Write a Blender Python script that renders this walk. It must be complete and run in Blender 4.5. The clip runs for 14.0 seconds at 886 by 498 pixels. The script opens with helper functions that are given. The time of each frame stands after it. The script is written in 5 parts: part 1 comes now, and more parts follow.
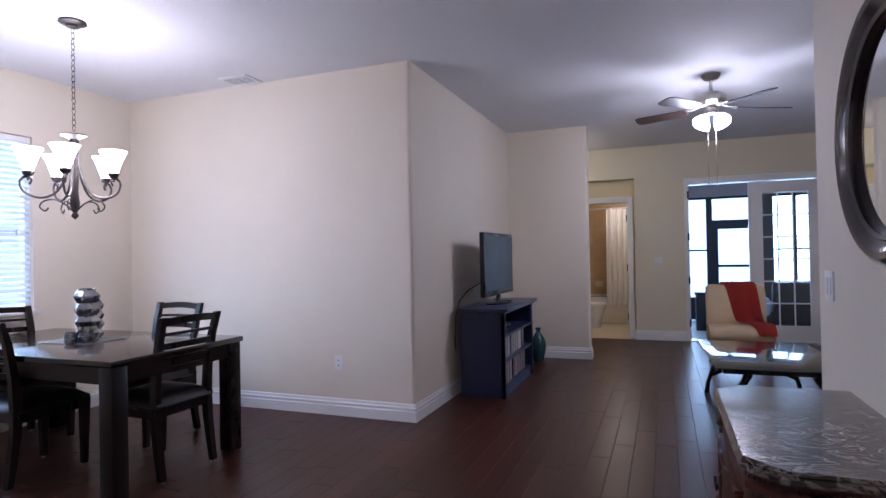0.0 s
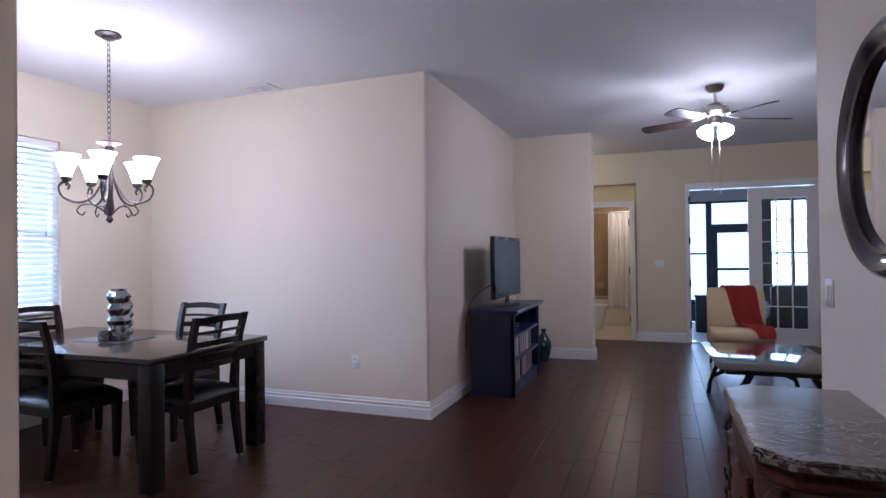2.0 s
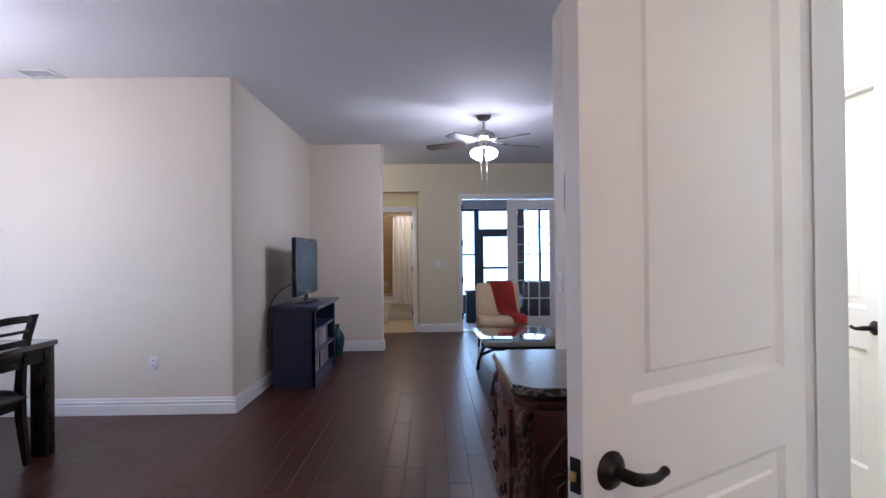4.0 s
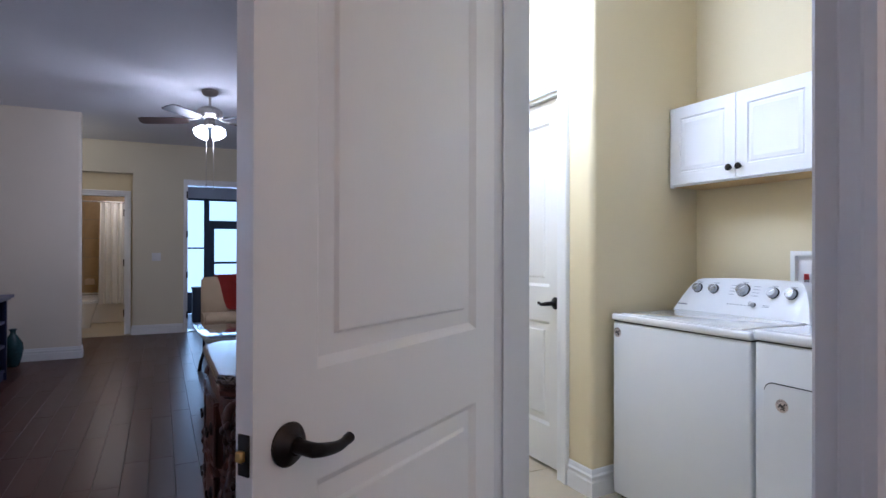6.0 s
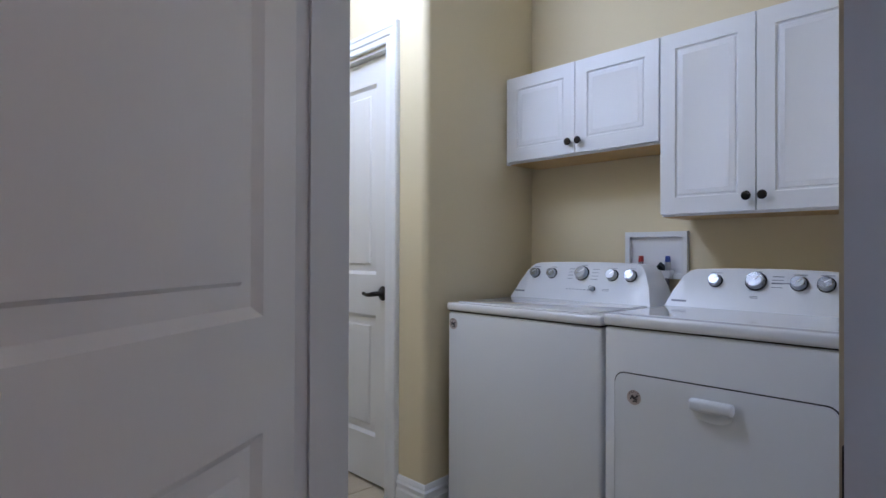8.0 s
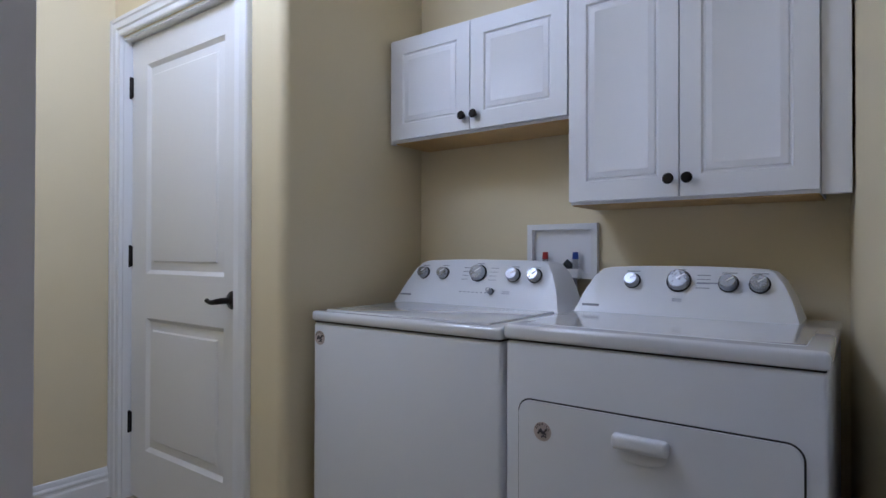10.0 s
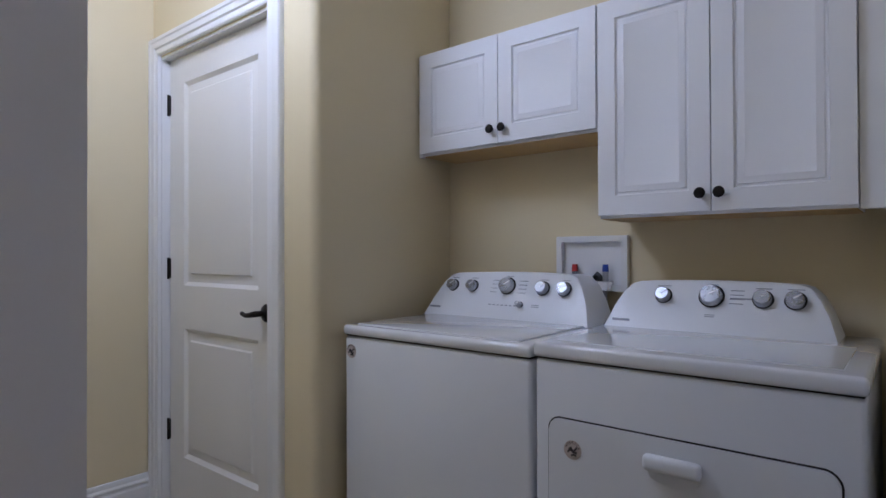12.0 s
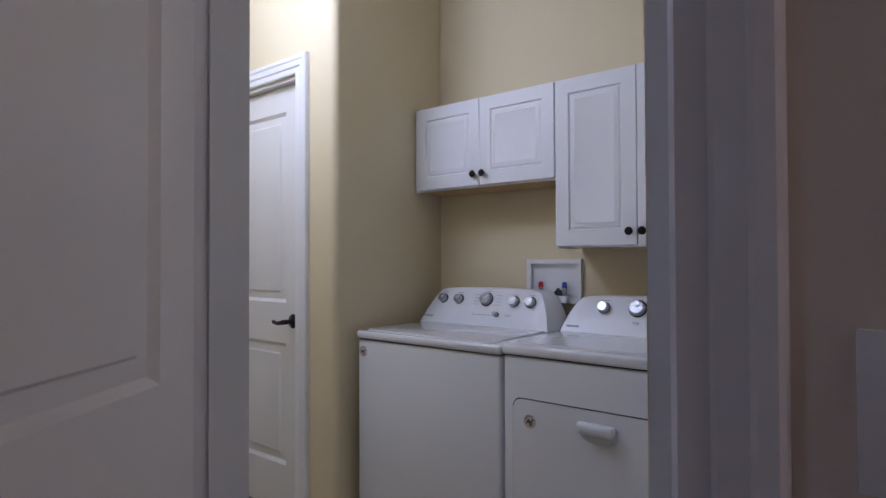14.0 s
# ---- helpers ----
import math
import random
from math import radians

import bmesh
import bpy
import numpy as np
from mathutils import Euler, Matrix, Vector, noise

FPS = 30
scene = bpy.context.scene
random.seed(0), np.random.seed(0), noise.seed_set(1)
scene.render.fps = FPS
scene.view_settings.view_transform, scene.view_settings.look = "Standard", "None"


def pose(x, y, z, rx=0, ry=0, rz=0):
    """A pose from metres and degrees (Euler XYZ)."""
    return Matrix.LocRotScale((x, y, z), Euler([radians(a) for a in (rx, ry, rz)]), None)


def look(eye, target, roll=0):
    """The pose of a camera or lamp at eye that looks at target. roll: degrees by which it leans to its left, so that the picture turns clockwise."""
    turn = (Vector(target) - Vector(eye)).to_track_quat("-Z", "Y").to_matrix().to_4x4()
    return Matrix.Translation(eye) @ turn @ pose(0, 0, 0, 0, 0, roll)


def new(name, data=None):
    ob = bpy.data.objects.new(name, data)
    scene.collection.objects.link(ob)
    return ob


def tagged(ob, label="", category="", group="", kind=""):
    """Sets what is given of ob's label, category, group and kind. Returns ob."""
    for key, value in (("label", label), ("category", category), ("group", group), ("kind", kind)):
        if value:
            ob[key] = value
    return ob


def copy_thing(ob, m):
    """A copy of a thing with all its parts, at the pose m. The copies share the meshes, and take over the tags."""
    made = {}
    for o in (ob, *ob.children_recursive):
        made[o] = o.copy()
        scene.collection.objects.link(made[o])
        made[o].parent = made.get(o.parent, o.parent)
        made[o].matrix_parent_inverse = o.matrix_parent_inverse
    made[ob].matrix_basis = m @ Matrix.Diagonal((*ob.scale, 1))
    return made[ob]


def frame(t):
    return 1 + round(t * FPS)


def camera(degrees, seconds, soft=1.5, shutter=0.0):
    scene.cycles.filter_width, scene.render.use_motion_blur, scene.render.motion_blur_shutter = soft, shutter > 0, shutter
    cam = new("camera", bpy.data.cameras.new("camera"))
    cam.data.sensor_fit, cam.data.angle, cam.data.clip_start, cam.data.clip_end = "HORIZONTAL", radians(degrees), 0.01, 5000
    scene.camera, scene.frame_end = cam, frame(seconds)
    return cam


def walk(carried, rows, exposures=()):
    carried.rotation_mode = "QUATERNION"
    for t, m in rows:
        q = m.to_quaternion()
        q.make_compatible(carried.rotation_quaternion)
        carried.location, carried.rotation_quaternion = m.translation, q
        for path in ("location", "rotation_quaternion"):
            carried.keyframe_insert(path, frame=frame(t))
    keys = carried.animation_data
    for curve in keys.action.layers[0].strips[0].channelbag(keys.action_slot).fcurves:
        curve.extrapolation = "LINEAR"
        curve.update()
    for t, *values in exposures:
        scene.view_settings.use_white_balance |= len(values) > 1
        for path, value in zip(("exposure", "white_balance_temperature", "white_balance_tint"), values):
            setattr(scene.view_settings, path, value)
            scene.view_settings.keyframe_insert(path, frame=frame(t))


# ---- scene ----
cam = camera(75.4, 14.0)
PATH = [
    (0, (0.116, 0.150, 1.262), (-0.602, 2.017, 1.281), -1.1),
    (0.5, (0.106, 0.138, 1.311), (-0.587, 2.014, 1.311), -0.5),
    (1, (0.108, 0.135, 1.272), (-0.585, 2.011, 1.292), -1.0),
    (1.5, (0.070, 0.025, 1.281), (-0.615, 1.904, 1.303), -0.9),
    (2, (0.050, -0.060, 1.295), (-0.658, 1.810, 1.313), -0.7),
    (2.2, (0.045, -0.110, 1.288), (-0.662, 1.761, 1.305), -0.6),
    (4.3, (-0.037, -0.633, 1.287), (0.149, 1.359, 1.3), -0.3),
    (4.5, (-0.013, -0.643, 1.28), (0.262, 1.338, 1.288), -0.0),
    (5, (0.034, -0.623, 1.248), (0.534, 1.313, 1.255), 0.2),
    (5.5, (0.078, -0.569, 1.224), (0.775, 1.306, 1.231), 0.2),
    (6, (0.098, -0.482, 1.199), (0.981, 1.312, 1.206), 0.1),
    (6.5, (0.125, -0.4, 1.166), (1.199, 1.287, 1.177), 0.1),
    (7, (0.214, -0.298, 1.141), (1.43, 1.29, 1.15), 0.2),
    (7.5, (0.313, -0.183, 1.126), (1.627, 1.325, 1.136), 0.3),
    (8, (0.384, -0.089, 1.108), (1.761, 1.362, 1.12), 0.2),
    (8.5, (0.462, -0.003, 1.099), (1.933, 1.352, 1.109), 0.4),
    (9, (0.576, 0.053, 1.095), (2.149, 1.288, 1.107), 0.3),
    (9.2, (0.633, 0.079, 1.089), (2.232, 1.28, 1.11), 0.5),
    (11.3, (0.861, 0.222, 1.122), (2.467, 1.415, 1.131), -0.2),
    (11.5, (0.864, 0.206, 1.136), (2.443, 1.433, 1.137), -0.2),
    (12, (0.775, 0.156, 1.137), (2.32, 1.426, 1.154), -0.2),
    (12.5, (0.649, 0.085, 1.151), (2.186, 1.365, 1.169), -0.2),
    (13, (0.549, -0.005, 1.171), (2.081, 1.28, 1.19), -0.2),
    (13.5, (0.428, -0.06, 1.189), (1.993, 1.185, 1.224), -0.2),
    (14, (0.357, -0.181, 1.209), (1.921, 1.065, 1.241), -0.2),
]
EXPOSURES = [(0, -0.07, 5450, 25), (2.2, -0.13, 5450, 25), (4.3, 0.14, 5400, 21), (5, 0.0, 5200, 21), (5.5, -0.32, 5150, 20), (6, -0.52, 5100, 21), (6.5, -0.82, 5100, 21),
             (7, -1.12, 5100, 21), (7.5, -1.30, 5100, 22), (8.5, -1.43, 5050, 23), (9.2, -1.50, 5050, 23), (11.3, -1.78, 5150, 26), (12.5, -1.70, 5200, 27), (14, -1.72, 5300, 29)]
walk(cam, [(t, look(eye, target, roll)) for t, eye, target, roll in PATH], EXPOSURES)

# ---- world and light ----
world = bpy.data.worlds.new("sky")
scene.world = world
world.use_nodes = True
_wn = world.node_tree.nodes
_sky = _wn.new("ShaderNodeTexSky")
_sky.sky_type, _sky.sun_disc = "NISHITA", False
_sky.sun_elevation, _sky.sun_rotation = radians(50), radians(200)
world.node_tree.links.new(_sky.outputs[0], _wn["Background"].inputs[0])
_wn["Background"].inputs[1].default_value = 0.12

SUN = new("sun", bpy.data.lights.new("sun", "SUN"))
SUN.data.energy, SUN.data.angle, SUN.data.color = 1.2, radians(12), (1, 0.96, 0.9)
SUN.matrix_world = look((-3, -8, 12), (0, 0, 0))


def area(name, eye, target, sx, sy, watts, color=(1, 1, 1)):
    d = bpy.data.lights.new(name, "AREA")
    d.shape, d.size, d.size_y, d.energy, d.color = "RECTANGLE", sx, sy, watts, color
    o = new(name, d)
    o.matrix_world = look(eye, target)
    return o


def bulb(name, p, watts, radius, color):
    d = bpy.data.lights.new(name, "POINT")
    d.energy, d.shadow_soft_size, d.color = watts, radius, color
    o = new(name, d)
    o.location = p
    return o


C = 2.743
area("window_daylight", (-4.90, 2.21, 1.55), (0, 2.21, 1.35), 1.9, 1.4, 62, (0.60, 0.80, 1))
area("lanai_daylight", (1.9, 12.3, 1.35), (1.9, 5, 1.2), 4.4, 2.5, 190, (0.52, 0.78, 1))
# Added fill from the south; the entry it would come through is assumed.
area("entry_fill", (0.36, -2.04, 1.45), (0.2, 2, 1.1), 0.56, 1.7, 3, (1, 0.90, 0.84))
# Added unseen fill lamp: lights the open leaf, only grazes the east wall.
bulb("foyer_fill", (0.72, -1.75, 2.35), 26, 0.10, (1, 0.70, 0.46))
bulb("hall_bulb", (-1.3, 7.9, 2.45), 9, 0.12, (1, 0.88, 0.62))
bulb("laundry_bulb", (1.36, 1.80, C - 0.19), 92, 0.20, (0.82, 0.91, 1))
bulb("bath_bulb", (-0.6, 9.9, 2.2), 17, 0.2, (1, 0.85, 0.62))


# ---- materials ----
def mat(name, color, rough=0.5, metal=0.0, var=0.06, scale=3.0, fine=60.0, bump=0.05, dist=0.002, coat=0.0, rvar=0.08, emit=None, per=0.0, stretch=(1, 1, 1)):
    """Base colour with broad and fine variation, roughness variation and fine relief."""
    m = bpy.data.materials.new(name)
    m.use_nodes = True
    nt = m.node_tree
    b = nt.nodes["Principled BSDF"]
    L = nt.links.new
    co = nt.nodes.new("ShaderNodeTexCoord")
    mp = nt.nodes.new("ShaderNodeMapping")
    mp.inputs["Scale"].default_value = stretch
    L(co.outputs["Object"], mp.inputs["Vector"])
    n1 = nt.nodes.new("ShaderNodeTexNoise")
    n1.inputs["Scale"].default_value, n1.inputs["Detail"].default_value = scale, 5
    n2 = nt.nodes.new("ShaderNodeTexNoise")
    n2.inputs["Scale"].default_value, n2.inputs["Detail"].default_value = fine, 4
    L(mp.outputs[0], n1.inputs["Vector"])
    L(mp.outputs[0], n2.inputs["Vector"])
    mix = nt.nodes.new("ShaderNodeMath")
    mix.operation = "MULTIPLY_ADD"
    L(n2.outputs[0], mix.inputs[0])
    mix.inputs[1].default_value = 0.4
    L(n1.outputs[0], mix.inputs[2])
    rp = nt.nodes.new("ShaderNodeMapRange")
    rp.inputs[1].default_value, rp.inputs[2].default_value = 0.4, 1.0
    rp.inputs[3].default_value, rp.inputs[4].default_value = 1 - var, 1 + var
    L(mix.outputs[0], rp.inputs[0])
    hsv = nt.nodes.new("ShaderNodeHueSaturation")
    hsv.inputs["Color"].default_value = (*color, 1)
    value = rp.outputs[0]
    if per:
        inf = nt.nodes.new("ShaderNodeObjectInfo")
        pr = nt.nodes.new("ShaderNodeMapRange")
        pr.inputs[3].default_value, pr.inputs[4].default_value = 1 - per, 1 + per
        L(inf.outputs["Random"], pr.inputs[0])
        mu = nt.nodes.new("ShaderNodeMath")
        mu.operation = "MULTIPLY"
        L(pr.outputs[0], mu.inputs[0])
        L(value, mu.inputs[1])
        value = mu.outputs[0]
    L(value, hsv.inputs["Value"])
    L(hsv.outputs[0], b.inputs["Base Color"])
    rr = nt.nodes.new("ShaderNodeMapRange")
    rr.inputs[1].default_value, rr.inputs[2].default_value = 0.4, 1.0
    rr.inputs[3].default_value, rr.inputs[4].default_value = max(0.02, rough - rvar), min(1, rough + rvar)
    L(mix.outputs[0], rr.inputs[0])
    L(rr.outputs[0], b.inputs["Roughness"])
    b.inputs["Metallic"].default_value = metal
    b.inputs["Coat Weight"].default_value = coat
    b.inputs["Coat Roughness"].default_value = 0.12
    if bump:
        bp = nt.nodes.new("ShaderNodeBump")
        bp.inputs["Strength"].default_value, bp.inputs["Distance"].default_value = bump, dist
        L(n2.outputs[0], bp.inputs["Height"])
        L(bp.outputs[0], b.inputs["Normal"])
    if emit:
        b.inputs["Emission Color"].default_value = (*emit[0], 1)
        b.inputs["Emission Strength"].default_value = emit[1]
    return m


def glass_mat(name, color=(1, 1, 1), rough=0.0):
    m = bpy.data.materials.new(name)
    m.use_nodes = True
    b = m.node_tree.nodes["Principled BSDF"]
    b.inputs["Base Color"].default_value = (*color, 1)
    b.inputs["Transmission Weight"].default_value = 1
    b.inputs["Roughness"].default_value = rough
    b.inputs["IOR"].default_value = 1.45
    return m


WALL = mat("wall_cream_paint", (0.72, 0.655, 0.56), 0.75, var=0.03, scale=1.5, fine=220, bump=0.25, dist=0.0012)
# Wall cream made yellower: the hallway's warm light is put into the colour.
WALL_N = mat("cream_paint_with_hall_glow", (0.70, 0.645, 0.50), 0.75, var=0.03, scale=1.5, fine=220, bump=0.25, dist=0.0012)
WALL_L = mat("laundry_yellow_paint", (0.71, 0.612, 0.395), 0.7, var=0.03, scale=1.5, fine=220, bump=0.25, dist=0.0012)
CEIL = mat("ceiling_white_texture", (0.72, 0.725, 0.76), 0.9, var=0.03, scale=2, fine=90, bump=0.6, dist=0.003)
TRIM = mat("white_trim_paint", (0.78, 0.78, 0.78), 0.35, var=0.02, scale=4, fine=120, bump=0.05, dist=0.0006)
DOOR = mat("white_door_paint", (0.76, 0.75, 0.73), 0.38, var=0.02, scale=3, fine=150, bump=0.12, dist=0.0006, stretch=(1, 1, 0.15))
TILE = mat("beige_floor_tile", (0.50, 0.42, 0.29), 0.35, var=0.12, scale=4, fine=40, bump=0.08, per=0.05)
GROUT = mat("floor_grout", (0.32, 0.27, 0.2), 0.9, var=0.1)
WOOD = mat("dark_floor_wood", (0.056, 0.017, 0.011), 0.32, var=0.24, scale=2.2, fine=26, bump=0.05, dist=0.0008, rvar=0.05, per=0.16, stretch=(3, 0.35, 1))
WOOD.node_tree.nodes["Principled BSDF"].inputs["Specular IOR Level"].default_value = 0.27
SUBFLOOR = mat("floor_gap", (0.012, 0.007, 0.005), 0.7, var=0.1)
ESPRESSO = mat("espresso_wood", (0.011, 0.006, 0.005), 0.3, var=0.3, scale=3, fine=40, bump=0.06, dist=0.0008, stretch=(1, 1, 0.3))
ESPRESSO.node_tree.nodes["Principled BSDF"].inputs["Specular IOR Level"].default_value = 0.3
BLACKM = mat("black_iron", (0.014, 0.012, 0.011), 0.42, metal=0.6, var=0.2, bump=0.1)
APPL_TOP = mat("white_glossy_enamel", (0.74, 0.75, 0.77), 0.08, var=0.01, scale=3, fine=200, bump=0.0, coat=0.9, rvar=0.01)
APPL = mat("white_enamel", (0.74, 0.75, 0.77), 0.36, var=0.01, scale=3, fine=200, bump=0.03, dist=0.0004, coat=0.1)
CABW = mat("white_cabinet_film", (0.80, 0.80, 0.82), 0.46, var=0.01, scale=3, fine=160, bump=0.03, dist=0.0004)


# ---- building helpers ----
def part(name, bm, material, parent=None, label="", smooth=38, kind=""):
    me = bpy.data.meshes.new(name)
    bmesh.ops.recalc_face_normals(bm, faces=bm.faces)
    bm.to_mesh(me)
    bm.free()
    me.materials.append(material)
    if smooth:
        me.polygons.foreach_set("use_smooth", [True] * len(me.polygons))
        me.set_sharp_from_angle(angle=radians(smooth))
    ob = new(name, me)
    ob.parent = parent
    return tagged(ob, label, "", "", kind)


def thing(name, label, category, m=None, group=""):
    ob = new(name)
    ob.empty_display_size = 0.1
    ob.matrix_basis = m or Matrix()
    return tagged(ob, label, category, group)


def box(bm, x0, x1, y0, y1, z0, z1, r=0.0, seg=2, m=None):
    t = bmesh.new() if r else bm
    vs = [t.verts.new((x, y, z)) for z in (z0, z1) for y in (y0, y1) for x in (x0, x1)]
    for f in ((0, 2, 3, 1), (4, 5, 7, 6), (0, 1, 5, 4), (2, 6, 7, 3), (0, 4, 6, 2), (1, 3, 7, 5)):
        t.faces.new([vs[i] for i in f])
    if r:
        bmesh.ops.bevel(t, geom=list(t.edges), offset=r, segments=seg, profile=0.5, affect="EDGES")
        join(bm, t, m)
    elif m:
        for v in vs:
            v.co = m @ v.co
    return bm


def join(bm, t, m=None):
    t.verts.index_update()
    vs = [bm.verts.new(m @ v.co if m else v.co) for v in t.verts]
    for f in t.faces:
        bm.faces.new([vs[v.index] for v in f.verts])
    t.free()


def B(x0, x1, y0, y1, z0, z1, r=0.0, seg=2, m=None):
    return box(bmesh.new(), x0, x1, y0, y1, z0, z1, r, seg, m)


def prism(pts, z0, z1, bm=None):
    bm = bm or bmesh.new()
    lo = [bm.verts.new((x, y, z0)) for x, y in pts]
    hi = [bm.verts.new((x, y, z1)) for x, y in pts]
    n = len(pts)
    bm.faces.new(lo[::-1])
    bm.faces.new(hi)
    for i in range(n):
        bm.faces.new((lo[i], lo[(i + 1) % n], hi[(i + 1) % n], hi[i]))
    return bm


def rounded(pts, rads, seg=5):
    """Polygon with its corners rounded by the given radii."""
    out = []
    n = len(pts)
    for i, (p, r) in enumerate(zip(pts, rads)):
        p = Vector(p)
        if not r:
            out.append(tuple(p))
            continue
        a = (Vector(pts[i - 1]) - p).normalized()
        b = (Vector(pts[(i + 1) % n]) - p).normalized()
        half = a.angle(b) / 2
        c = p + (a + b).normalized() * (r / math.sin(half))
        s, e = p + a * (r / math.tan(half)) - c, p + b * (r / math.tan(half)) - c
        for k in range(seg + 1):
            v = s.lerp(e, k / seg).normalized() * r
            out.append((c.x + v.x, c.y + v.y))
    return out


def lathe(profile, seg=24, bm=None, m=None):
    """Turned shape about z from (radius, height) pairs."""
    bm = bm or bmesh.new()
    rings = []
    for r, z in profile:
        if r < 1e-5:
            v = bm.verts.new((0, 0, z))
            rings.append([v] * seg)
        else:
            rings.append([bm.verts.new((r * math.cos(6.28318531 * k / seg), r * math.sin(6.28318531 * k / seg), z)) for k in range(seg)])
    if m:
        for v in {v for ring in rings for v in ring}:
            v.co = m @ v.co
    for a, b in zip(rings, rings[1:]):
        for k in range(seg):
            q = [a[k], a[(k + 1) % seg], b[(k + 1) % seg], b[k]]
            q = list(dict.fromkeys(q))
            if len(q) > 2:
                bm.faces.new(q)
    for ring in (rings[0], rings[-1]):
        if ring[0] is not ring[1]:
            bm.faces.new(ring)
    return bm


def tube(path, radii, seg=8, bm=None, flat=1.0, closed=False):
    """Round bar along a path of points."""
    bm = bm or bmesh.new()
    pts = [Vector(p) for p in path]
    if not hasattr(radii, "__len__"):
        radii = [radii] * len(pts)
    rings = []
    up = None
    for i, p in enumerate(pts):
        if closed:
            d = pts[(i + 1) % len(pts)] - pts[i - 1]
        else:
            d = pts[min(i + 1, len(pts) - 1)] - pts[max(i - 1, 0)]
        d.normalize()
        if up is None:
            up = Vector((0, 0, 1)) if abs(d.z) < 0.9 else Vector((1, 0, 0))
        side = d.cross(up).normalized()
        up = side.cross(d).normalized()
        rings.append([bm.verts.new(p + radii[i] * (math.cos(6.28318531 * k / seg) * side + flat * math.sin(6.28318531 * k / seg) * up)) for k in range(seg)])
    pairs = list(zip(rings, rings[1:])) + ([(rings[-1], rings[0])] if closed else [])
    for a, b in pairs:
        for k in range(seg):
            bm.faces.new((a[k], a[(k + 1) % seg], b[(k + 1) % seg], b[k]))
    if not closed:
        bm.faces.new(rings[0][::-1])
        bm.faces.new(rings[-1])
    return bm


# ---- structure ----
def wall(name, pts, material, z0=0.0, z1=C, label=""):
    return part(name, prism(pts, z0, z1), material, label=label, kind="structure", smooth=30)


def rect(x0, x1, y0, y1):
    return [(x0, y0), (x1, y0), (x1, y1), (x0, y1)]


WX, EX0, EX1, MX = -4.53, 0.862, 0.998, 0.725
LY, NY = 2.983, 8.76
part("floor", B(WX - 0.14, 4.2, -2.2, NY + 0.18, -0.10, -0.012), SUBFLOOR, kind="structure", smooth=0)
part("floor_laundry", B(0.87, 2.85, 0.0, 2.95, -0.012, -0.004), GROUT, kind="structure", smooth=0)
part("ceiling", B(WX - 0.14, 4.2, -2.2, NY + 0.18, C, C + 0.1), CEIL, kind="structure", smooth=0)

# the corner between dining room and living room, with rounded plaster edges
HX, HY = -0.704, 7.04
wall("wall_dining_living", rounded([(WX, 4.115), (-1.66, 4.115), (-1.66, HY), (HX, HY), (HX, HY + 0.14), (-1.78, HY + 0.14), (-1.78, 4.235), (WX, 4.235)],
     [0, 0.025, 0, 0.03, 0.03, 0, 0, 0]), WALL)
# west wall with the window
WY0, WY1, WZ0, WZ1 = 1.30, 3.215, 0.88, 2.25
bm = B(WX - 0.12, WX, 0.48, WY0, 0, C)
box(bm, WX - 0.12, WX, WY1, 4.235, 0, C)
box(bm, WX - 0.12, WX, WY0, WY1, 0, WZ0)
box(bm, WX - 0.12, WX, WY0, WY1, WZ1, C)
part("wall_west", bm, WALL, kind="structure", smooth=0)
FOX, FOY0, FOY1 = -0.953, 0.486, 0.591
wall("wall_foyer", rounded([(WX, FOY0), (FOX, FOY0), (FOX, FOY1), (WX, FOY1)], [0, 0.015, 0.015, 0]), WALL)
wall("wall_foyer_west", rect(-2.1, -1.98, -2.1, FOY0), WALL)
bm = B(-2.1, 0.04, -2.2, -2.1, 0, C)
box(bm, 0.68, EX1, -2.2, -2.1, 0, C)
box(bm, 0.04, 0.68, -2.2, -2.1, 0, 0.55)
box(bm, 0.04, 0.68, -2.2, -2.1, 2.35, C)
part("wall_south", bm, WALL, kind="structure", smooth=0)
# wall with the laundry doorway and the oval mirror
DY0, DY1, DZ = -0.045, 0.838, 2.06
bm = prism(rect(EX0, EX1, -2.1, DY0), 0, C)
prism(rounded([(EX0, DY1), (EX1, DY1), (EX1, LY), (MX, LY), (MX, 1.12), (EX0, 1.12)], [0, 0, 0, 0.02, 0.02, 0]), 0, C, bm)
box(bm, EX0, EX1, DY0, DY1, DZ, C)
part("wall_east", bm, WALL, kind="structure", smooth=30)
wall("wall_living_south", rect(EX1, 4.1, 2.909, LY), WALL)
wall("wall_living_east", rect(4.1, 4.2, 2.909, NY), WALL)
# far wall with the niche and the french doors
FX0, FX1, FZ = 0.430, 2.015, 2.212
NX, NZ = -0.262, 2.295
bm = B(-3.2, -1.3, NY, NY + 0.18, 0, C)
box(bm, -1.3, NX, NY, NY + 0.18, NZ, C)
box(bm, NX, FX0, NY, NY + 0.18, 0, C)
box(bm, FX0, FX1, NY, NY + 0.18, FZ, C)
box(bm, FX1, 4.2, NY, NY + 0.18, 0, C)
part("wall_north", bm, WALL_N, kind="structure", smooth=0)
wall("wall_hall_west", rect(-3.3, -3.2, HY + 0.03, NY + 0.18), WALL)
wall("wall_hall_south", rect(-3.2, -1.78, HY + 0.02, HY + 0.14), WALL)
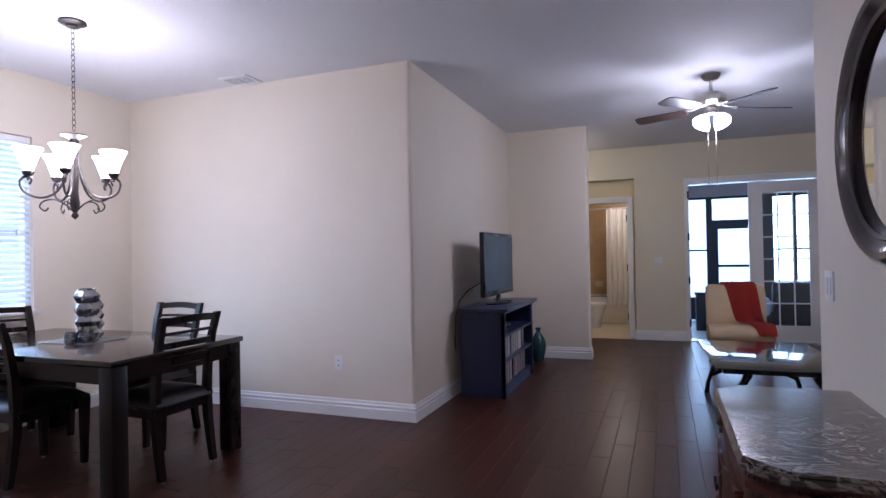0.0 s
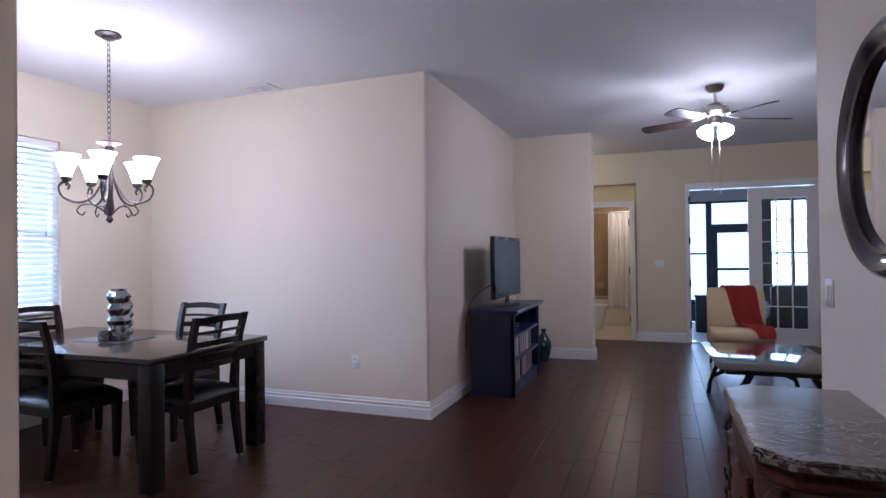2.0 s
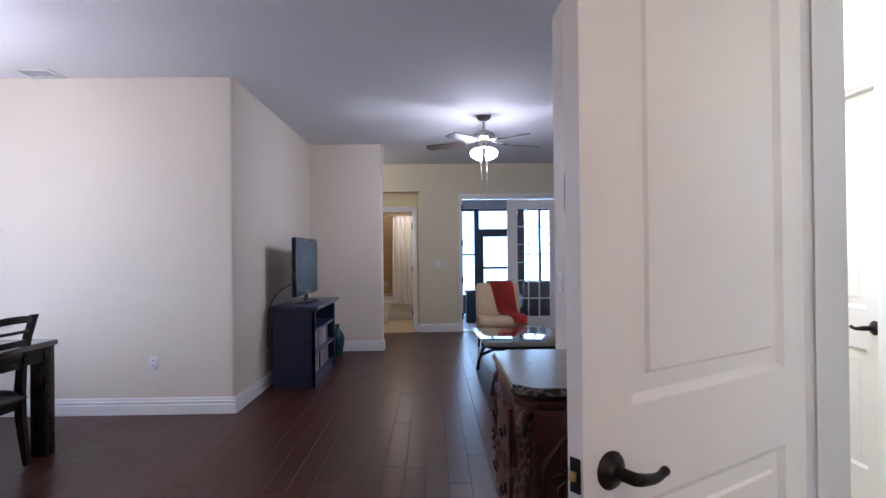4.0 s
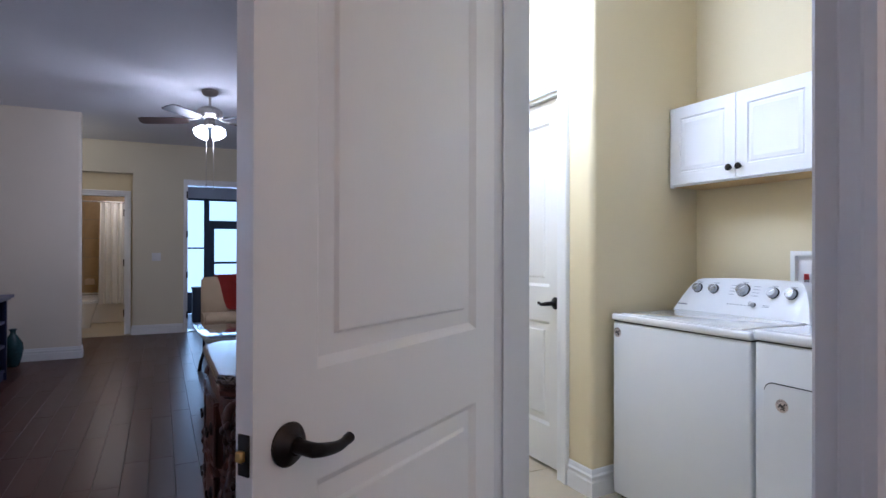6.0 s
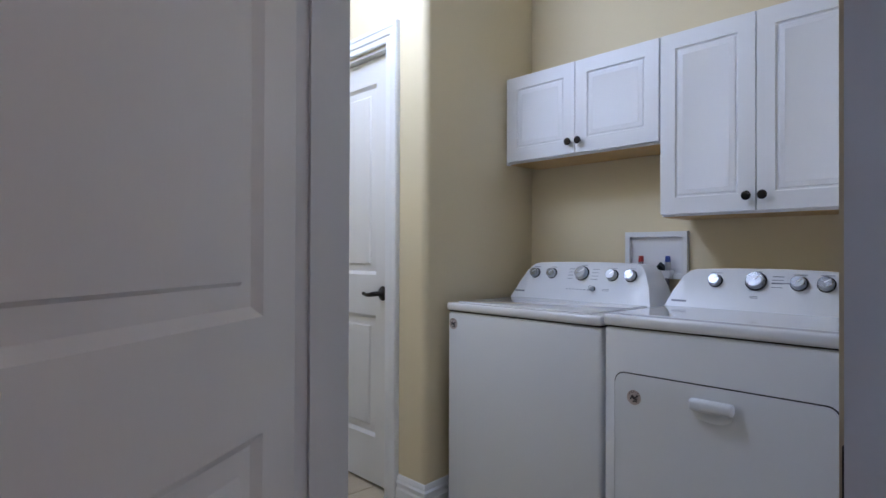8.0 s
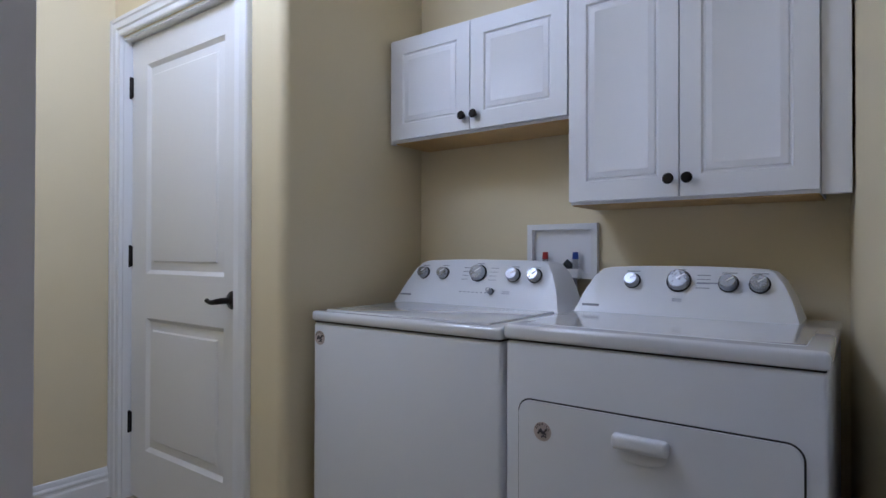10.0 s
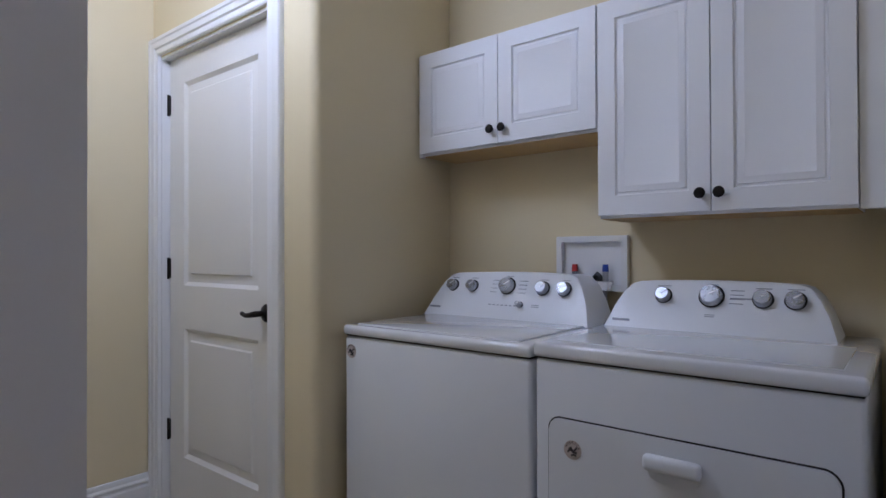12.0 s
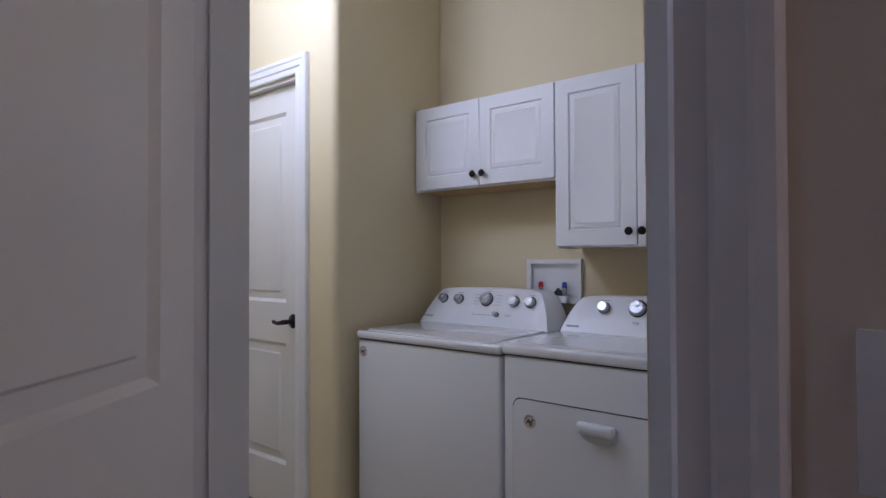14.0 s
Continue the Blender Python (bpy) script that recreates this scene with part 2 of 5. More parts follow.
# laundry
CX, CY0, CY1 = 1.985, 1.955, 2.828
bm = prism(rounded([(CX, 1.705), (2.85, 1.788), (2.85, 1.90), (CX + 0.12, 1.83), (CX + 0.12, CY0), (CX, CY0)], [0.03, 0, 0, 0, 0, 0]), 0, C)
box(bm, CX, CX + 0.12, CY0, CY1, 2.045, C)
box(bm, CX, CX + 0.12, CY1, 2.905, 0, C)
part("wall_laundry_closet", bm, WALL_L, kind="structure", smooth=30)
wall("wall_laundry_back", rect(2.805, 2.93, 0.0, 1.783), WALL_L)
wall("wall_laundry_south", [(EX1, -0.05), (2.805, -0.05), (2.805, 0.205), (2.45, 0.180), (2.10, 0.106), (EX1, 0.040)], WALL_L)
part("wall_laundry_north", B(EX1, CX, 2.905, 2.909, 0, C), WALL_L, kind="structure", smooth=0)
part("wall_laundry_west", B(EX1, EX1 + 0.004, DY1 + 0.0, 2.905, 0, C), WALL_L, kind="structure", smooth=0)


# ---- more materials ----
NICKEL = mat("brushed_nickel", (0.50, 0.47, 0.44), 0.3, metal=1.0, var=0.06, fine=180, bump=0.05)
CHROME = mat("silver_ceramic", (0.36, 0.36, 0.38), 0.14, metal=1.0, var=0.1, fine=60, bump=0.1)
BRONZE = mat("oil_rubbed_bronze", (0.022, 0.018, 0.016), 0.38, metal=0.8, var=0.2, fine=90, bump=0.06)
IRON = mat("aged_pewter_iron", (0.09, 0.078, 0.075), 0.4, metal=0.8, var=0.25, fine=60, bump=0.1)
LEATHER = mat("black_leather", (0.009, 0.008, 0.009), 0.42, var=0.2, scale=6, fine=260, bump=0.3, dist=0.0008)
TAN = mat("tan_microfibre", (0.50, 0.38, 0.24), 0.9, var=0.08, scale=5, fine=300, bump=0.3, dist=0.001)
RED = mat("red_throw_fabric", (0.42, 0.035, 0.025), 0.85, var=0.15, scale=9, fine=260, bump=0.5, dist=0.002)
NAVY = mat("navy_black_lacquer", (0.020, 0.026, 0.085), 0.33, var=0.15, scale=4, fine=90, bump=0.08)
SCREEN = mat("tv_screen", (0.018, 0.018, 0.020), 0.5, var=0.03, bump=0)
PLASTIC = mat("black_plastic", (0.012, 0.012, 0.013), 0.28, var=0.05, bump=0)
WHITEP = mat("white_plastic", (0.78, 0.78, 0.78), 0.35, var=0.01, bump=0)
GREYP = mat("grey_print", (0.33, 0.34, 0.38), 0.5, var=0.05, bump=0)
DARKGAP = mat("dark_gap", (0.02, 0.02, 0.022), 0.7, var=0.05, bump=0)
KNOBM = mat("satin_aluminium", (0.42, 0.43, 0.46), 0.28, metal=0.9, var=0.05, fine=200, bump=0.04)
PLY = mat("maple_underside", (0.52, 0.34, 0.14), 0.6, var=0.12, scale=3, fine=60, stretch=(1, 6, 1))
TEAL = mat("teal_glazed_ceramic", (0.02, 0.06, 0.07), 0.18, var=0.4, scale=7, fine=40, bump=0.05)
CARVED = mat("carved_mahogany", (0.075, 0.024, 0.014), 0.33, var=0.45, scale=9, fine=70, bump=0.3, dist=0.002)
SHADE = mat("lit_frosted_glass", (0.9, 0.88, 0.84), 0.5, var=0.02, bump=0, emit=((1, 0.93, 0.84), 9.0))
SHADE2 = mat("lit_fan_glass", (0.9, 0.9, 0.9), 0.5, var=0.02, bump=0, emit=((1, 0.96, 0.9), 18.0))
DOME = mat("lit_dome_glass", (0.9, 0.9, 0.9), 0.5, var=0.02, bump=0, emit=((1, 0.97, 0.9), 6.0))
MIRROR = mat("mirror_glass", (0.85, 0.86, 0.86), 0.02, metal=1.0, var=0.0, bump=0, rvar=0.0)
GLASS = glass_mat("clear_glass")
BLADE = mat("dark_walnut_blade", (0.035, 0.022, 0.019), 0.4, var=0.3, scale=3, fine=50, stretch=(0.4, 4, 1))
BATHTILE = mat("tan_wall_tile", (0.44, 0.30, 0.15), 0.35, var=0.15, scale=4, fine=30, per=0.06)
CURTAIN = mat("white_curtain", (0.72, 0.69, 0.66), 0.85, var=0.04, fine=200, bump=0.3)
TUB = mat("tub_enamel", (0.72, 0.68, 0.62), 0.2, var=0.02, bump=0)
LANAI = mat("lanai_stucco", (0.42, 0.36, 0.36), 0.9, var=0.1, fine=60, bump=0.6, dist=0.004)
LANFLOOR = mat("lanai_concrete", (0.42, 0.45, 0.50), 0.6, var=0.1, fine=40, bump=0.2)
FRAMED = mat("dark_bronze_frame", (0.018, 0.022, 0.035), 0.45, metal=0.3, var=0.1, bump=0.05)
WICKER = mat("dark_wicker", (0.02, 0.014, 0.014), 0.55, var=0.4, scale=20, fine=180, bump=0.6, dist=0.003)
BLUECUSH = mat("pale_blue_cushion", (0.35, 0.45, 0.58), 0.85, var=0.08, fine=200, bump=0.2)
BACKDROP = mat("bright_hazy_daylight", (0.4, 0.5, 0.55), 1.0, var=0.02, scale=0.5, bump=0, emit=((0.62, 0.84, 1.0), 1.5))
SLAT = mat("white_blind_slat", (0.72, 0.78, 0.82), 0.5, var=0.02, bump=0)
STICKER = mat("sticker_paper", (0.5, 0.42, 0.38), 0.5, var=0.1, bump=0)
INK = mat("sticker_ink", (0.05, 0.04, 0.045), 0.5, var=0.1, bump=0)
REDP = mat("red_valve", (0.45, 0.03, 0.03), 0.4, var=0.05, bump=0)
BLUEP = mat("blue_valve", (0.03, 0.07, 0.35), 0.4, var=0.05, bump=0)
MATW = mat("grey_table_mat", (0.13, 0.135, 0.14), 0.4, var=0.06, fine=120, bump=0.2)


def marble():
    m = mat("dark_emperador_marble", (0.036, 0.023, 0.017), 0.2, var=0.35, scale=5, fine=60, bump=0.04, coat=0.4)
    nt = m.node_tree
    L = nt.links.new
    hsv = [n for n in nt.nodes if n.type == "HUE_SAT"][0]
    co = [n for n in nt.nodes if n.type == "TEX_COORD"][0]
    mp = nt.nodes.new("ShaderNodeMapping")
    mp.inputs["Scale"].default_value = (1.0, 1.8, 1)
    n = nt.nodes.new("ShaderNodeTexNoise")
    n.inputs["Scale"].default_value, n.inputs["Detail"].default_value, n.inputs["Distortion"].default_value = 8.5, 9, 1.8
    v = nt.nodes.new("ShaderNodeMath")
    v.operation = "SUBTRACT"
    v.inputs[1].default_value = 0.5
    a = nt.nodes.new("ShaderNodeMath")
    a.operation = "ABSOLUTE"
    r = nt.nodes.new("ShaderNodeMapRange")
    r.inputs[1].default_value, r.inputs[2].default_value, r.inputs[3].default_value, r.inputs[4].default_value = 0.0, 0.055, 0.75, 0.0
    mx = nt.nodes.new("ShaderNodeMix")
    mx.data_type = "RGBA"
    mx.inputs[7].default_value = (0.30, 0.245, 0.21, 1)
    L(co.outputs["Object"], mp.inputs[0])
    L(mp.outputs[0], n.inputs["Vector"])
    L(n.outputs[0], v.inputs[0])
    L(v.outputs[0], a.inputs[0])
    L(a.outputs[0], r.inputs[0])
    L(r.outputs[0], mx.inputs[0])
    L(hsv.outputs[0], mx.inputs[6])
    L(mx.outputs[2], nt.nodes["Principled BSDF"].inputs["Base Color"])
    return m


MARBLE = marble()


# ---- trim, doors, windows ----
def sweep(path, profile, where, closed=False):
    """A profile of (sideways, out) pairs carried along a flat path with mitred corners; where() turns (u, v, out) into a place."""
    bm = bmesh.new()
    pts = [Vector(p) for p in path]
    n = len(pts)
    rings = []
    for i, p in enumerate(pts):
        prev = pts[i - 1] if (i or closed) else None
        nxt = pts[(i + 1) % n] if (i < n - 1 or closed) else None
        d1 = (p - prev).normalized() if prev is not None else (nxt - p).normalized()
        d2 = (nxt - p).normalized() if nxt is not None else d1
        n1, n2 = Vector((-d1.y, d1.x)), Vector((-d2.y, d2.x))
        m = (n1 + n2).normalized()
        m = m / max(0.3, m.dot(n1))
        rings.append([bm.verts.new(where(p.x + m.x * a, p.y + m.y * a, b)) for a, b in profile])
    k = len(profile)
    for a, b in list(zip(rings, rings[1:])) + ([(rings[-1], rings[0])] if closed else []):
        for i in range(k):
            bm.faces.new((a[i], a[(i + 1) % k], b[(i + 1) % k], b[i]))
    if not closed:
        bm.faces.new(rings[0])
        bm.faces.new(rings[-1])
    return bm


BASEP = [(0, 0), (0.017, 0), (0.017, 0.075), (0.012, 0.083), (0.012, 0.092), (0.016, 0.096), (0.016, 0.104), (0.009, 0.112), (0.009, 0.122), (0.005, 0.132), (0, 0.135)]


def baseboard(path):
    part("baseboard", sweep(path, BASEP, lambda u, v, b: (u, v, b)), TRIM, kind="structure", smooth=25)


CASP = [(0, 0), (0, 0.014), (0.006, 0.018), (0.030, 0.013), (0.036, 0.019), (0.060, 0.020), (0.066, 0.024), (0.080, 0.024), (0.084, 0.018), (0.084, 0)]


def casing(name, x0, x1, z1, m):
    """Moulded frame round a doorway in the local x-z plane, standing out to -y."""
    bm = sweep([(x0, 0), (x0, z1), (x1, z1), (x1, 0)], CASP, lambda u, v, b: m @ Vector((u, -b, v)))
    part(name, bm, TRIM, kind="structure", smooth=25)


def slab(w, h, t, panels, prof=((0, 0), (0.004, 0.006), (0.014, 0.010), (0.030, 0.010), (0.052, 0.003)), both=True, z0=0.0):
    """A door leaf with moulded raised panels; x across, y thickness, z up."""
    bm = bmesh.new()

    def quad(*c):
        bm.faces.new([bm.verts.new(v) for v in c])

    for side in ((0, 1) if both else (0,)):
        def P(x, z, d):
            return (x, d if side == 0 else t - d, z)
        px0, px1 = panels[0][0], panels[0][1]
        quad(P(0, z0, 0), P(px0, z0, 0), P(px0, h, 0), P(0, h, 0))
        quad(P(px1, z0, 0), P(w, z0, 0), P(w, h, 0), P(px1, h, 0))
        lo = z0
        for a, b, c, d in list(panels) + [(0, 0, h, h)]:
            quad(P(px0, lo, 0), P(px1, lo, 0), P(px1, c, 0), P(px0, c, 0))
            lo = d
        for a, b, c, d in panels:
            rings = []
            for ins, dep in prof:
                rings.append([bm.verts.new(P(x, z, dep)) for x, z in ((a + ins, c + ins), (b - ins, c + ins), (b - ins, d - ins), (a + ins, d - ins))])
            for r, s in zip(rings, rings[1:]):
                for k in range(4):
                    bm.faces.new((r[k], r[(k + 1) % 4], s[(k + 1) % 4], s[k]))
            bm.faces.new(rings[-1])
    if not both:
        quad((0, t, z0), (w, t, z0), (w, t, h), (0, t, h))
    for c in (((0, 0, z0), (0, t, z0), (0, t, h), (0, 0, h)), ((w, 0, z0), (w, t, z0), (w, t, h), (w, 0, h)), ((0, 0, h), (w, 0, h), (w, t, h), (0, t, h)), ((0, 0, z0), (w, 0, z0), (w, t, z0), (0, t, z0))):
        quad(*c)
    bmesh.ops.remove_doubles(bm, verts=bm.verts, dist=1e-5)
    return bm


def lever(parent, x, z, y, way, out):
    """Door lever: rosette, neck and curved handle. way: -1 or 1 along x; out: -1 or 1 along y."""
    R = Matrix.Translation((x, y, z)) @ pose(0, 0, 0, 90 if out < 0 else -90)
    part("rosette", lathe([(0, 0), (0.033, 0), (0.034, 0.004), (0.030, 0.009), (0.020, 0.012), (0.014, 0.020), (0.0, 0.021)], 28, m=R), BRONZE, parent)
    pts, rad = [], []
    for k in range(5):
        pts.append((x, y + out * (0.010 + 0.011 * k), z))
        rad.append(0.0115)
    for k in range(1, 13):
        u = k / 12
        pts.append((x + way * 0.080 * u, y + out * (0.056 + 0.003 * math.sin(u * 3.1)), z - 0.007 * math.sin(u * 2.2) + 0.014 * max(0, u - 0.6) ** 1.2))
        rad.append(0.0115 - 0.0045 * u + (0.0015 if u > 0.9 else 0))
    part("handle", tube(pts, rad, 12, flat=1.0), BRONZE, parent, "dark bronze curved lever handle")


def hinge(parent, x, y, z, m=None):
    bm = B(x - 0.012, x + 0.012, y - 0.006, y + 0.003, z - 0.045, z + 0.045, 0.0015, 1)
    lathe([(0, z - 0.05), (0.006, z - 0.048), (0.006, z + 0.048), (0, z + 0.05)], 10, bm, Matrix.Translation((x, y - 0.006, 0)))
    part("hinge", bm, BRONZE, parent)


PANELP = ((0, 0), (0.010, 0.008), (0.016, 0.0125), (0.050, 0.0085), (0.056, 0.002), (0.060, 0.0015))
# open leaf of the laundry door
LH = 2.035
LW = 0.795
leafm = pose(0.861, 0.834, 0, 0, 0, 180 + 33.3)
door = thing("door", "white painted two-panel door standing open, dark bronze lever", "door", leafm)
part("leaf", slab(LW, LH, 0.035, [(0.102, 0.664, 0.235, 0.828), (0.102, 0.664, 1.008, 1.925)], z0=0.012, prof=PANELP), DOOR, door)
lever(door, LW - 0.067, 0.905, 0.035, -1, 1)
lever(door, LW - 0.067, 0.905, 0.0, -1, -1)
bm = B(LW - 0.001, LW + 0.0025, 0.006, 0.029, 0.875, 0.935, 0.001, 1)
part("latch_plate", bm, BRONZE, door)
part("latch_bolt", B(LW + 0.0025, LW + 0.012, 0.011, 0.024, 0.897, 0.913, 0.002, 1), mat("brass_bolt", (0.55, 0.36, 0.12), 0.3, metal=1.0), door)
for hz in (0.25, 1.06, 1.80):
    part("hinge", B(-0.003, 0.0, 0.020, 0.034, hz - 0.045, hz + 0.045, 0.001, 1), NICKEL, door)

# frame of the laundry doorway
EASTM = Matrix(((0, 1, 0, EX0), (1, 0, 0, 0), (0, 0, 1, 0), (0, 0, 0, 1)))
casing("casing_laundry_hall", DY0 + 0.014, DY1, DZ, EASTM)
bm = B(EX0 - 0.001, EX1 + 0.001, DY1 - 0.022, DY1 + 0.001, 0, DZ)
box(bm, EX0 - 0.001, EX1 + 0.001, DY0 - 0.001, DY0 + 0.014, 0, DZ)
box(bm, EX0 - 0.001, EX1 + 0.001, DY0, DY1, DZ - 0.016, DZ + 0.001)
box(bm, EX0 + 0.05, EX0 + 0.08, DY1 - 0.030, DY1 - 0.022, 0, DZ - 0.016)
box(bm, EX1 - 0.016, EX1 + 0.001, DY0 + 0.014, DY0 + 0.078, 0, DZ - 0.016)
part("door_jamb", bm, TRIM, kind="structure", smooth=0)
part("strike_plate", B(EX1 - 0.014, EX1 - 0.002, DY0 + 0.0775, DY0 + 0.0800, 0.87, 0.94, 0.001, 1), BRONZE, kind="structure", smooth=0)

# closet door in the laundry
cdm = pose(CX + 0.037, 2.814, 0, 0, 0, -90)
closet = thing("closet_door", "closed cream-white two-panel closet door with dark hinges and lever", "door", cdm)
part("leaf", slab(0.838, 2.03, 0.035, [(0.130, 0.716, 0.232, 0.808), (0.130, 0.716, 1.000, 1.910)], z0=0.014, prof=PANELP), DOOR, closet)
lever(closet, 0.774, 0.916, 0.0, -1, -1)
for hz in (0.337, 1.075, 1.828):
    hinge(closet, -0.004, -0.001, hz)
CM = Matrix(((0, 1, 0, CX), (1, 0, 0, 0), (0, 0, 1, 0), (0, 0, 0, 1)))
casing("casing_closet", CY0 + 0.006, CY1 - 0.006, 2.05, CM)
bm = B(CX + 0.001, CX + 0.119, CY1 - 0.010, CY1 + 0.001, 0, 2.045)
box(bm, CX + 0.001, CX + 0.119, CY0 - 0.001, CY0 + 0.018, 0, 2.045)
box(bm, CX + 0.001, CX + 0.119, CY0, CY1, 2.034, 2.046)
part("closet_jamb", bm, TRIM, kind="structure", smooth=0)
part("closet_gap", B(CX + 0.075, CX + 0.085, CY0 + 0.005, CY1 - 0.005, 0.0, 2.04), DARKGAP, kind="structure", smooth=0)

# door in the laundry's south wall
SD = pose(2.055, 0.104, 0, 0, 0, 183.4)
sdm = SD @ pose(0, -0.012, 0)
side_door = thing("side_door", "closed white two-panel door with black hinges in the laundry wall", "door", sdm)
part("leaf", slab(0.66, 2.03, 0.012, [(0.105, 0.555, 0.235, 0.835), (0.105, 0.555, 0.985, 1.915)], z0=0.014, both=False, prof=((0, 0), (0.006, 0.006), (0.03, 0.006), (0.05, 0.002))), DOOR, side_door)
for hz in (0.337, 1.08, 1.828):
    hinge(side_door, -0.006, -0.003, hz)
part("side_door_trim", sweep([(-0.005, 0), (-0.005, 2.04), (0.665, 2.04), (0.665, 0)], CASP, lambda u, v, b: SD @ Vector((u, -b, v))), TRIM, kind="structure", smooth=25)

baseboard([(HX, HY + 0.14), (HX, HY), (-1.66, HY), (-1.66, 4.115), (WX, 4.115), (WX, FOY1), (FOX, FOY1), (FOX, FOY0), (-1.98, FOY0), (-1.98, -2.1), (EX0, -2.1), (EX0, DY0 - 0.072)])
baseboard([(EX0, DY1 + 0.085), (EX0, 1.12), (MX, 1.12), (MX, LY), (4.1, LY), (4.1, NY), (FX1 + 0.04, NY)])
baseboard([(FX0 - 0.038, NY), (NX, NY), (NX, NY + 0.14)])
baseboard([(CX, 2.905), (EX1 + 0.004, 2.905), (EX1 + 0.004, DY1 + 0.02)])
baseboard([(2.805, 0.205), (2.805, 1.783), (CX, 1.705), (CX, CY0 - 0.08)])


# ---- laundry ----
def text_mesh(body, size, m, material, parent, name="writing", depth=0.0003):
    cu = bpy.data.curves.new(name, "FONT")
    cu.body, cu.size, cu.extrude, cu.align_x, cu.align_y = body, size, depth, "CENTER", "CENTER"
    cu.resolution_u = 2
    tmp = bpy.data.objects.new(name, cu)
    me = bpy.data.meshes.new_from_object(tmp)
    bpy.data.objects.remove(tmp)
    me.transform(m)
    me.materials.append(material)
    ob = new(name, me)
    ob.parent = parent
    return ob


def knob(parent, y, z, r, x, tilt, label="", name="knob"):
    """Control knob whose axis points to -x, leaning back."""
    M = Matrix.Translation((x, y, z)) @ pose(0, 0, 0, 0, -90 + tilt)
    k = part(name, lathe([(0, 0.026), (r * 0.80, 0.026), (r * 0.90, 0.0235), (r * 0.93, 0.018), (r * 0.97, 0.005), (r, 0.0), (0, 0)], 30, m=M), KNOBM, parent, label)
    # dark ring behind the knob, standing in for its shadow on the panel
    part("shadow_skirt", lathe([(0, 0.001), (r * 1.10, 0.001), (r * 1.12, 0.006), (r * 1.0, 0.009), (0, 0.009)], 30, m=Matrix.Translation((0.004, 0, 0)) @ M), DARKGAP, k)
    bm = B(-0.0022, 0.0022, -r * 0.78, r * 0.1, 0.0262, 0.0272, m=M @ pose(0, 0, 0, 0, 0, 35))
    part("pointer", bm, WHITEP, k)


def console(parent, y0, y1, z0, z1, xf, xb, skew):
    """Control hood with a bow-shaped top, front leaning back; outline in y-z."""
    bm = bmesh.new()
    n = 26
    top = []
    for i in range(n + 1):
        u = i / n
        e = min(u, 1 - u) * 2
        h = z1 - (z1 - z0) * (1 - min(1.0, e * 3.3)) ** 2.3 - 0.012 * (1 - e) ** 2
        top.append((y0 + (y1 - y0) * (u if skew is None else u), h))
    lean = (xb - xf) * 0.42
    for i in range(n):
        (ya, za), (yb, zb) = top[i], top[i + 1]
        fa, fb = xf + lean * (za - z0) / (z1 - z0), xf + lean * (zb - z0) / (z1 - z0)
        bm.faces.new([bm.verts.new(v) for v in ((xf, ya, z0), (xf, yb, z0), (fb, yb, zb), (fa, ya, za))])
        ra, rb_ = fa + 0.008, fb + 0.008
        bm.faces.new([bm.verts.new(v) for v in ((fa, ya, za), (fb, yb, zb), (rb_, yb, zb + 0.006), (ra, ya, za + 0.006))])
        bm.faces.new([bm.verts.new(v) for v in ((ra, ya, za + 0.006), (rb_, yb, zb + 0.006), (xb, yb, zb + 0.004), (xb, ya, za + 0.004))])
        bm.faces.new([bm.verts.new(v) for v in ((xb, ya, z0), (xb, yb, z0), (xb, yb, zb + 0.004), (xb, ya, za + 0.004))])
    for y, z in (top[0], top[-1]):
        if z > z0 + 0.002:
            bm.faces.new([bm.verts.new(v) for v in ((xf, y, z0), (xb, y, z0), (xb, y, z + 0.004), (xf + 0.01, y, z + 0.005), (xf, y, z))])
    bmesh.ops.remove_doubles(bm, verts=bm.verts, dist=1e-4)
    return part("control_panel", bm, APPL, parent, smooth=35)


def marks(parent, xf, lean, spots, yc, zc):
    """Small unreadable captions round the knobs as thin bars."""
    bm = bmesh.new()
    for y, z, w, h in spots:
        x = xf + lean * (z - zc) - 0.0006
        box(bm, x - 0.0006, x + 0.0004, y - w / 2, y + w / 2, z - h / 2, z + h / 2)
    part("caption", bm, GREYP, parent, kind="stuff")


def sticker(parent, x, y, z):
    M = Matrix.Translation((x, y, z)) @ pose(0, 0, 0, 90, 0, -90)
    s = part("sticker", lathe([(0, 0), (0.0235, 0), (0.0235, 0.0008), (0, 0.0008)], 28, m=M), STICKER, parent, "round beige paper sticker with dark printing")
    for i, ch in enumerate("AMERICA"):
        a = 66 - i * 22
        text_mesh(ch, 0.0095, M @ pose(0.0185 * math.sin(-radians(a)), 0.0185 * math.cos(radians(a)), 0.0009, 0, 0, a), INK, s)
    bm = tube([(-0.012, -0.006, 0.0012), (-0.004, 0.006, 0.0012), (0.003, -0.002, 0.0012), (0.012, 0.008, 0.0012)], 0.0028, 6)
    tube([(-0.009, 0.004, 0.0012), (0.0, -0.004, 0.0012), (0.011, -0.006, 0.0012)], 0.0026, 6, bm)
    tube([(-0.003, -0.013, 0.0012), (0.004, -0.010, 0.0012), (0.010, -0.013, 0.0012)], 0.0022, 6, bm)
    for v in bm.verts:
        v.co = M @ v.co
    part("emblem", bm, INK, s)


XF, XB = 2.078, 2.700


